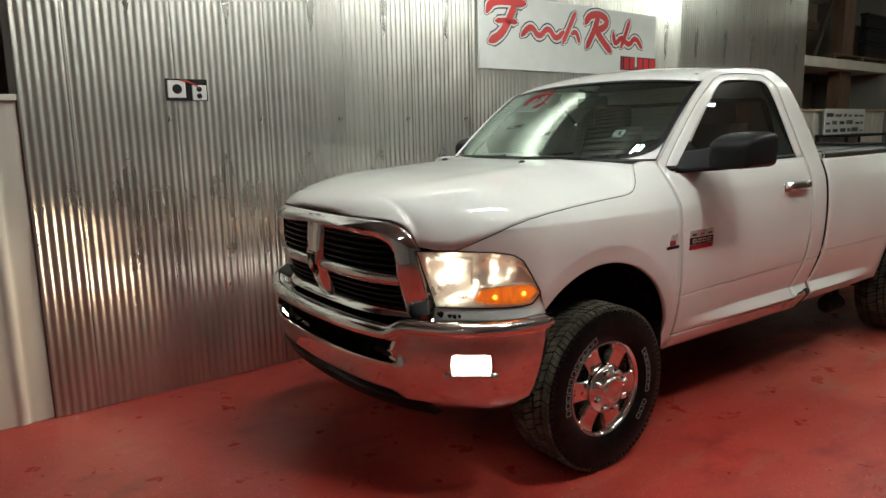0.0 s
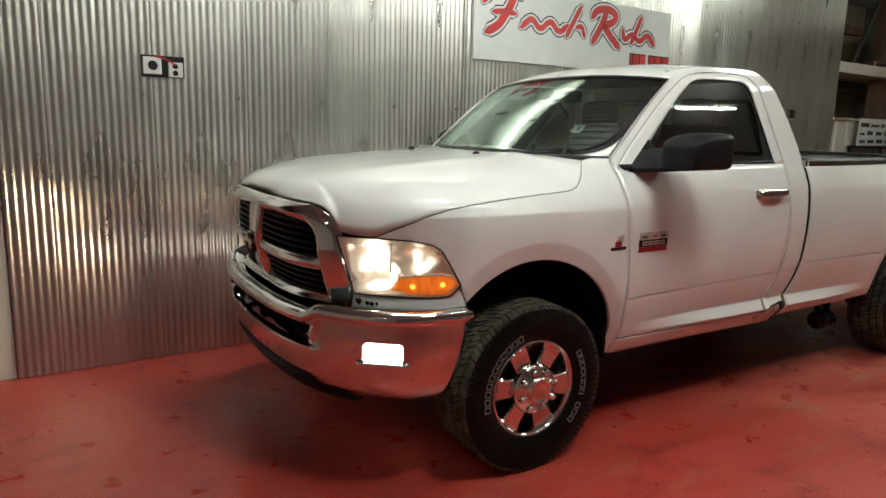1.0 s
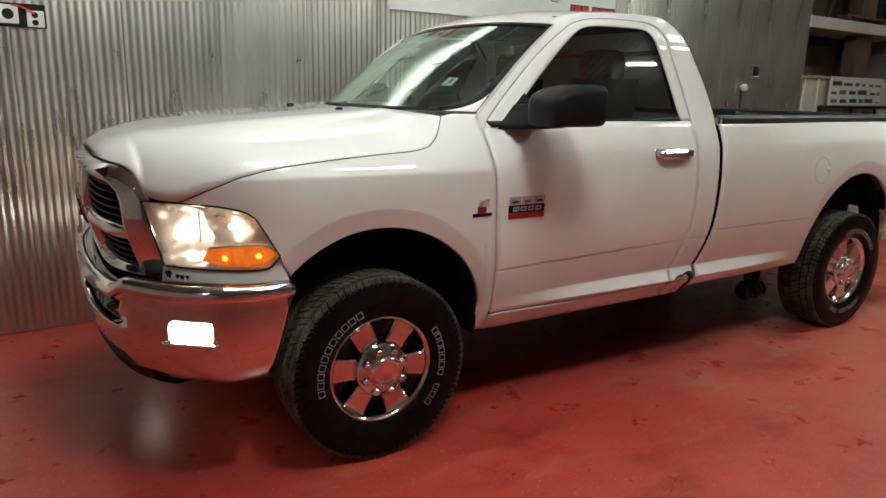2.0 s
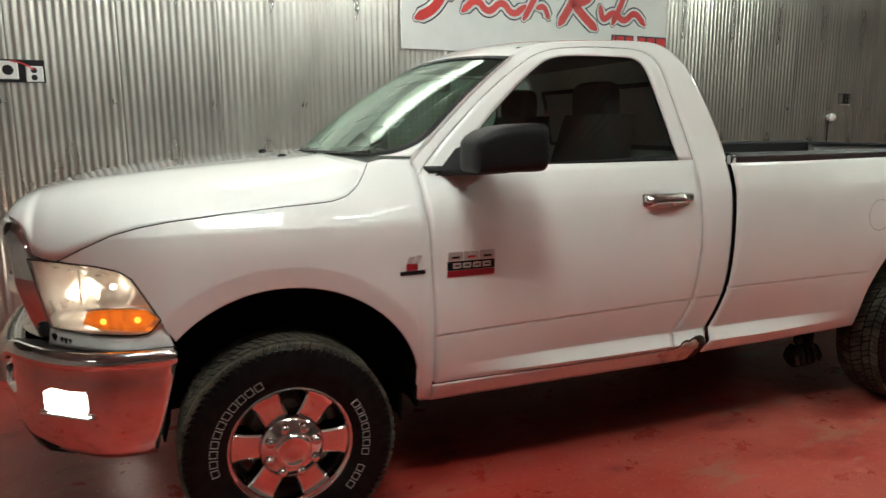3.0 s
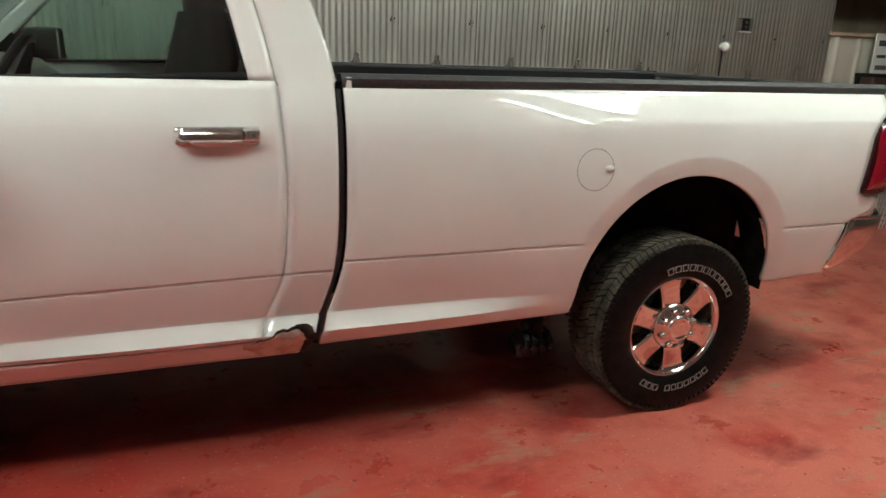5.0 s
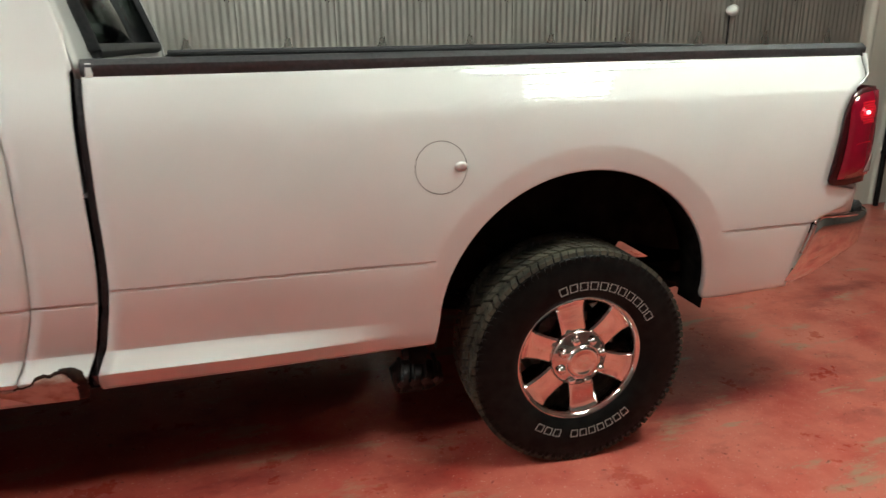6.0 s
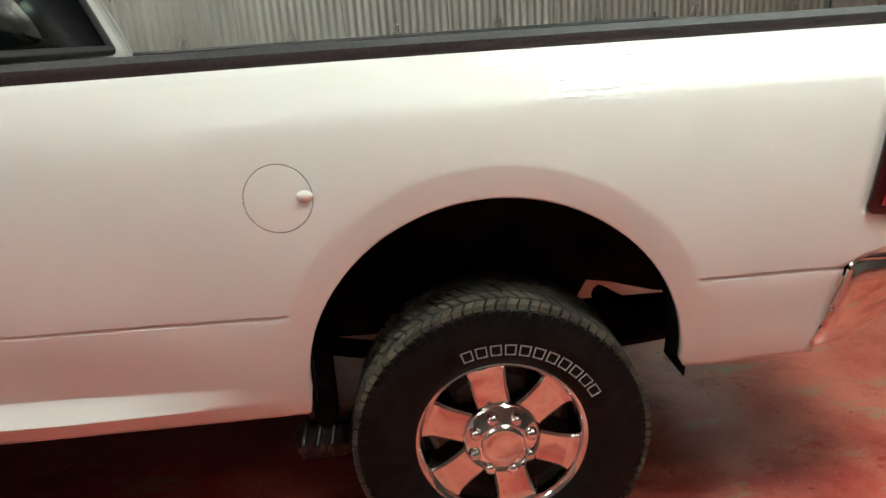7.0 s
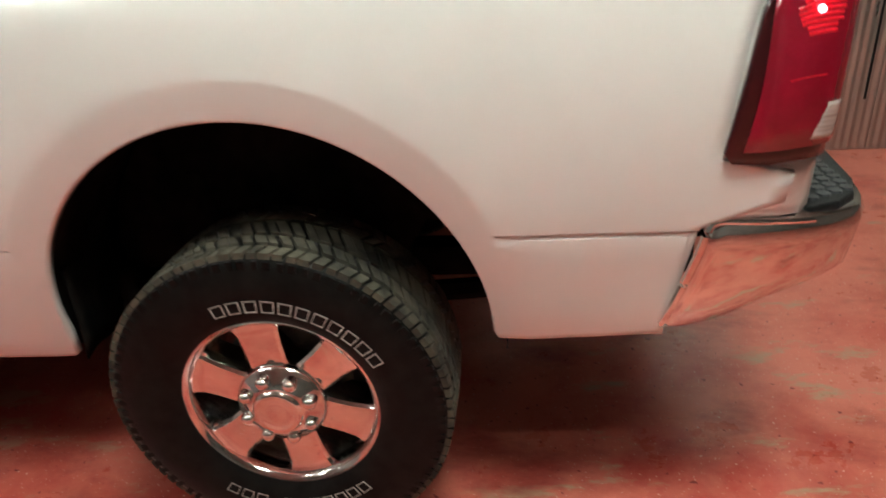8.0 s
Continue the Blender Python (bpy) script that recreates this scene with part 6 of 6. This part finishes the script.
def fluorescent(x, y, length, count):
    wide = count > 2
    t = thing("ceiling_light", "square bright fluorescent bay light under the ceiling" if wide else "long white fluorescent strip light out of view, some added as fill", "ceiling light", group="ceiling lights")
    t.matrix_world = HALL @ pose(x, y, CEILING - 0.16)
    half = 0.05 * count - 0.01
    bm = bmesh.new()
    box(bm, -length / 2, length / 2, -half, half, 0.05, 0.16)
    part("housing", bm, low_bounce_grey, t, bevel=0.01)
    for k in range(count):
        dy = 0.1 * (k - (count - 1) / 2)
        v, f = tube([(-length / 2 + 0.02, dy, 0.02), (length / 2 - 0.02, dy, 0.02)], 0.019, 10)
        finish("tube", v, f, bay_glow if wide else green_tube_glow if x > 4.5 else tube_glow, t, "glowing fluorescent tube")
    return t


# strips at x -3.0, 6.6 and 10.4 are unseen fill, not traced from reflections
for x, y, length, count in ((0.95, -3.95, 0.7, 6), (5.5, -3.7, 0.7, 5), (5.6, -3.35, 1.7, 2), (2.2, -4.15, 0.9, 1), (5.6, -4.5, 1.0, 1),
                            (-3.0, -4.6, 0.9, 1), (0.6, -2.8, 1.6, 1), (0.72, -2.05, 1.3, 2), (6.6, -2.1, 1.3, 1), (10.4, -1.5, 0.5, 1)):
    fluorescent(x, y, length, count)

# unseen strip and fascia, added to brighten the metal wall for the windscreen's reflection
wall_fill = thing("wall_fill_light", "unseen added fluorescent strip behind a grey fascia board above the sign", "wall light")
bm = bmesh.new()
box(bm, 0.7, 3.0, -0.37, -0.34, CEILING - 0.44, CEILING - 0.004, HALL)
part("fascia", bm, low_bounce_grey, wall_fill, smooth_faces=False)
for d in (0.225, 0.29):
    v, f = tube([HALL @ Vector((0.75, -d, CEILING - 0.12)), HALL @ Vector((2.95, -d, CEILING - 0.12))], 0.016, 10)
    finish("tube", v, f, tube_glow, wall_fill, "glowing fluorescent tube")
for x in (0.74, 2.94):
    bm = bmesh.new()
    box(bm, x, x + 0.02, -0.34, -0.20, CEILING - 0.14, CEILING - 0.004, HALL)
    part("bracket", bm, low_bounce_grey, wall_fill, smooth_faces=False)

# sign: board with plain red brush shapes edged in white and navy, in place of the name
sign = thing("wall_sign", "long white sign with red script shapes edged in navy", "sign")
wall_box("board", 1.30, 3.80, 0.014, 0.030, 2.155, 2.775, white_board, sign)


def brush(pts, width, d, mat, name):
    """A flat brush stroke on the sign, along points of (along, up)."""
    n = 12 * len(pts)
    line = resample(rounded([(x, z, 0) for x, z in pts], 2), n)
    left, right = [], []
    for i, p in enumerate(line):
        t = (line[min(i + 1, n - 1)] - line[max(i - 1, 0)]).normalized()
        w = width * min(1.0, 0.55 + 0.12 * min(i, n - 1 - i))
        left.append(on_wall(p.x - t.y * w, d, p.y + t.x * w))
        right.append(on_wall(p.x + t.y * w, d, p.y - t.x * w))
    v, f = grid([left, right])
    caps = []
    for c in (line[0], line[-1]):
        caps.append(([on_wall(c.x + width * 0.55 * math.cos(q), d, c.y + width * 0.55 * math.sin(q)) for q in (2 * math.pi * k / 12 for k in range(12))], [tuple(range(12))]))
    return finish(name, *join((v, f), *caps), mat, sign, smooth_faces=False)


SCRIPT = [
    ([(1.37, 2.60), (1.42, 2.68), (1.56, 2.705), (1.82, 2.70)], 0.034),
    ([(1.70, 2.68), (1.62, 2.54), (1.53, 2.42), (1.40, 2.36)], 0.036),
    ([(1.47, 2.53), (1.60, 2.545), (1.72, 2.535)], 0.022),
    ([(1.78, 2.43), (1.90, 2.535), (2.00, 2.415), (2.12, 2.535), (2.22, 2.415), (2.33, 2.50)], 0.026),
    ([(2.49, 2.68), (2.41, 2.55), (2.32, 2.40)], 0.025),
    ([(2.44, 2.49), (2.51, 2.515), (2.55, 2.42)], 0.022),
    ([(2.64, 2.60), (2.70, 2.68), (2.86, 2.70), (2.97, 2.65), (2.93, 2.58), (2.78, 2.54)], 0.034),
    ([(2.83, 2.68), (2.77, 2.54), (2.66, 2.38)], 0.034),
    ([(2.80, 2.54), (2.90, 2.45), (3.02, 2.36)], 0.036),
    ([(3.06, 2.54), (3.09, 2.42), (3.20, 2.52), (3.31, 2.42), (3.42, 2.53), (3.53, 2.42)], 0.026),
    ([(3.32, 2.67), (3.26, 2.54), (3.19, 2.41)], 0.025),
]
for more, d, mat, name in ((0.030, 0.0312, sign_navy, "stroke_edge"), (0.018, 0.0324, white_board, "stroke_border"), (0.0, 0.0338, sign_red, "stroke")):
    for stroke, wide in SCRIPT:
        brush([(x + 0.02, z + 0.02) for x, z in stroke], wide + more, d, mat, name)
x = 3.22
for w in (0.022, 0.075, 0.070, 0.022, 0.075, 0.080, 0.095):
    wall_box("bar_edge", x - 0.012, x + w + 0.012, 0.0305, 0.033, 2.21, 2.345 if w > 0.03 or x < 3.3 else 2.245, sign_navy, sign)
    wall_box("bar", x, x + w, 0.033, 0.0345, 2.222, 2.333 if w > 0.03 or x < 3.3 else 2.238, sign_red, sign)
    x += w + 0.022

# switch box let into the sheets
sw = thing("switch_box", "open black wall box with two white sockets, loose red wire", "wall socket")
wall_box("back_box", -1.285, -1.025, 0.013, 0.020, 1.858, 1.992, black_plastic, sw)
wall_box("round_socket", -1.275, -1.165, 0.020, 0.030, 1.876, 1.982, white_board, sw, bevel=0.004)
wall_box("twin_socket", -1.125, -1.035, 0.020, 0.034, 1.862, 1.955, white_board, sw, bevel=0.004)


def wall_disc(x, z, r, d0, d1, mat, parent, name, label=""):
    v, f = tube([on_wall(x, d0, z), on_wall(x, d1, z)], r, 20)
    return finish(name, v, f, mat, parent, label)


wall_disc(-1.218, 1.929, 0.030, 0.028, 0.0315, black_plastic, sw, "round_hole")
wall_disc(-1.083, 1.930, 0.017, 0.032, 0.0355, black_plastic, sw, "socket_hole")
wall_disc(-1.083, 1.888, 0.017, 0.032, 0.0355, black_plastic, sw, "socket_hole")
v, f = tube([on_wall(-1.20, 0.03, 1.985), on_wall(-1.15, 0.045, 1.972), on_wall(-1.10, 0.045, 1.95), on_wall(-1.085, 0.036, 1.935)], 0.005, 6)
finish("loose_wire", v, f, sign_red, sw, "red insulated wire")

out = thing("wall_outlet", "small dark double outlet on the metal wall", "wall socket")
wall_box("outlet_box", 6.16, 6.325, 0.012, 0.035, 1.79, 1.90, steel, out)
wall_box("outlet_plate", 6.20, 6.285, 0.035, 0.040, 1.795, 1.895, black_plastic, out)
wall_box("outlet_lip", 6.175, 6.305, 0.035, 0.050, 1.778, 1.79, white_board, out)
for z in (1.825, 1.865):
    wall_disc(6.243, z, 0.013, 0.04, 0.043, dull_chrome, out, "outlet_face")

knob = thing("pull_switch", "round white pull switch with a cord on the metal wall", "switch")
wall_disc(6.03, 1.655, 0.030, 0.012, 0.03, white_board, knob, "knob_base")
bm = bmesh.new()
bmesh.ops.create_uvsphere(bm, u_segments=18, v_segments=10, radius=0.042, matrix=Matrix.Translation(on_wall(6.03, 0.055, 1.655)))
part("knob_head", bm, white_board, knob)
v, f = tube([on_wall(6.03, 0.02, 1.63), on_wall(6.03, 0.02, 1.40), on_wall(6.03, 0.02, 0.3)], 0.006, 6)
finish("cord", v, f, black_plastic, knob)

# cream ribbed panels beside the metal cladding, with an opening over each
for name, x0, x1, top, lab in (("wall_panel_left", LEFT, METAL_A - 0.004, 1.85, "cream ribbed metal half wall under a dark opening"),
                               ("wall_panel_right", METAL_B + 0.004, RIGHT, 1.80, "cream ribbed metal half wall under a storage opening")):
    base = hall_part(name, slab(x0, x1, 0.02, 0.12, 0, top), low_bounce_grey, lab, smooth_faces=False)
    me = sheet_mesh(x1 - x0, 0.004, top - 0.002, 0.30, 0.018, True)
    me.materials.append(cream_sheet)
    ob = new("ribbed_sheet", me)
    ob.parent = base
    ob.location = (x0, 0.018, 0)
    bm = slab(x0, x1, -0.025, 0.13, top, top + 0.035)
    part("sill_board", bm, cream_sheet if name.endswith("left") else tan_wood, base, bevel=0.004, smooth_faces=False)
trim = hall_part("trim", slab(METAL_A - 0.035, METAL_A + 0.004, -0.024, 0.03, 1.885, CEILING), dark_wood_and_shade, "dark frame of the opening", smooth_faces=False)

# storage over the half wall
shelf = thing("wall_shelf", "thick white painted shelf in the storage opening", "shelf")
wall_box("shelf_board", 7.34, 10.3, -0.75, 0.02, 2.42, 2.56, cream_sheet, shelf, bevel=0.004)
wall_box("shelf_support", 7.34, 10.3, -0.75, -0.70, 2.30, 2.42, dark_wood_and_shade, shelf)
pallet = thing("wooden_tray", "dark brown wooden tray lying on the white shelf", "tray")
wall_box("tray_board", 8.22, 10.3, -0.12, 0.012, 2.615, 2.635, brown_wood, pallet)
for x in (8.25, 9.25, 10.2):
    wall_box("tray_runner", x, x + 0.07, -0.11, 0.008, 2.562, 2.615, brown_wood, pallet)
for x0, x1, z0, z1 in ((9.40, 10.28, 2.637, 2.86), (9.45, 10.33, 2.865, 3.08), (9.38, 10.24, 3.085, 3.30)):
    case = thing("black_case", "black storage case stacked on the wooden tray", "case", group="stacked cases")
    wall_box("case_body", x0, x1, -0.10, 0.0, z0, z1 - 0.05, black_plastic, case, bevel=0.015)
    wall_box("case_lid", x0 - 0.008, x1 + 0.008, -0.11, 0.008, z1 - 0.048, z1, black_plastic, case, bevel=0.012)
post = thing("roof_post", "brown timber post with a slanting steel brace", "post")
wall_box("timber", 8.88, 9.28, -0.32, -0.14, 1.84, 2.416, brown_wood, post)
wall_box("timber_top", 8.88, 9.28, -0.32, -0.14, 2.564, CEILING - 0.01, brown_wood, post)
wall_box("cross_piece", 8.30, 8.88, -0.60, -0.50, 3.06, 3.18, brown_wood, post)
v, f = tube([on_wall(8.22, -0.28, 2.57), on_wall(8.80, -0.28, 3.50)], 0.03, 10)
finish("brace", v, f, dark_wood_and_shade, post, "slanting dark steel brace")

cart = thing("tool_cart", "black steel tool cart against the cream half wall", "cart")
for z in (0.46, 0.92, 1.43):
    wall_box("cart_shelf", 7.74, 9.3, 0.03, 0.46, z, z + 0.035, black_plastic, cart, bevel=0.006)
for x in (7.75, 9.26):
    for d in (0.035, 0.43):
        wall_box("cart_leg", x, x + 0.03, d, d + 0.03, 0.0, 1.43, black_plastic, cart)
for x0, x1, z0, z1, mat, lab in ((7.85, 8.3, 0.497, 0.80, grey_plastic, "grey plastic bin on the tool cart"), (8.4, 8.9, 0.497, 0.74, black_plastic, "black plastic bin on the tool cart"),
                                 (7.9, 8.4, 0.957, 1.25, black_plastic, "black box on the tool cart"), (8.5, 9.1, 0.957, 1.2, tan_wood, "brown carton on the tool cart")):
    b = thing("storage_bin", lab, "bin")
    wall_box("bin_body", x0, x1, 0.08, 0.40, z0, z1 - 0.03, mat, b, bevel=0.01)
    wall_box("bin_rim", x0 - 0.012, x1 + 0.012, 0.068, 0.412, z1 - 0.03, z1, mat, b, bevel=0.006)
board = thing("picture_board", "white board with rows of grey printed shapes, on the tool cart", "board")
wall_box("board_sheet", 7.84, 9.25, 0.10, 0.115, 1.467, 1.835, white_board, board)
dice = random.Random(11)
for row in range(3):
    x = 7.88
    while x < 9.15:
        w = dice.uniform(0.10, 0.24)
        z = 1.50 + 0.11 * row
        wall_box("print", x, min(x + w, 9.2), 0.115, 0.117, z, z + dice.uniform(0.02, 0.06), grey_plastic if dice.random() < 0.5 else steel, board)
        x += w + dice.uniform(0.04, 0.12)
basket = thing("wire_basket", "white wire basket on the floor under the cart", "basket")
for k in range(13):
    x = 7.72 + 0.05 * k
    v, f = tube([on_wall(x, 0.50, 0.004), on_wall(x, 0.54, 0.36)], 0.004, 6)
    finish("wire", v, f, white_board, basket)
for k in range(7):
    z = 0.006 + 0.058 * k
    v, f = tube([on_wall(7.70, 0.20, z), on_wall(7.70, 0.50 + 0.04 * k / 6, z), on_wall(8.34, 0.50 + 0.04 * k / 6, z), on_wall(8.34, 0.20, z)], 0.004, 6)
    finish("wire", v, f, white_board, basket)
for k in range(6):
    d = 0.20 + 0.055 * k
    v, f = tube([on_wall(7.70, d, 0.004), on_wall(7.70, d, 0.36)], 0.004, 6)
    finish("wire", v, f, white_board, basket)
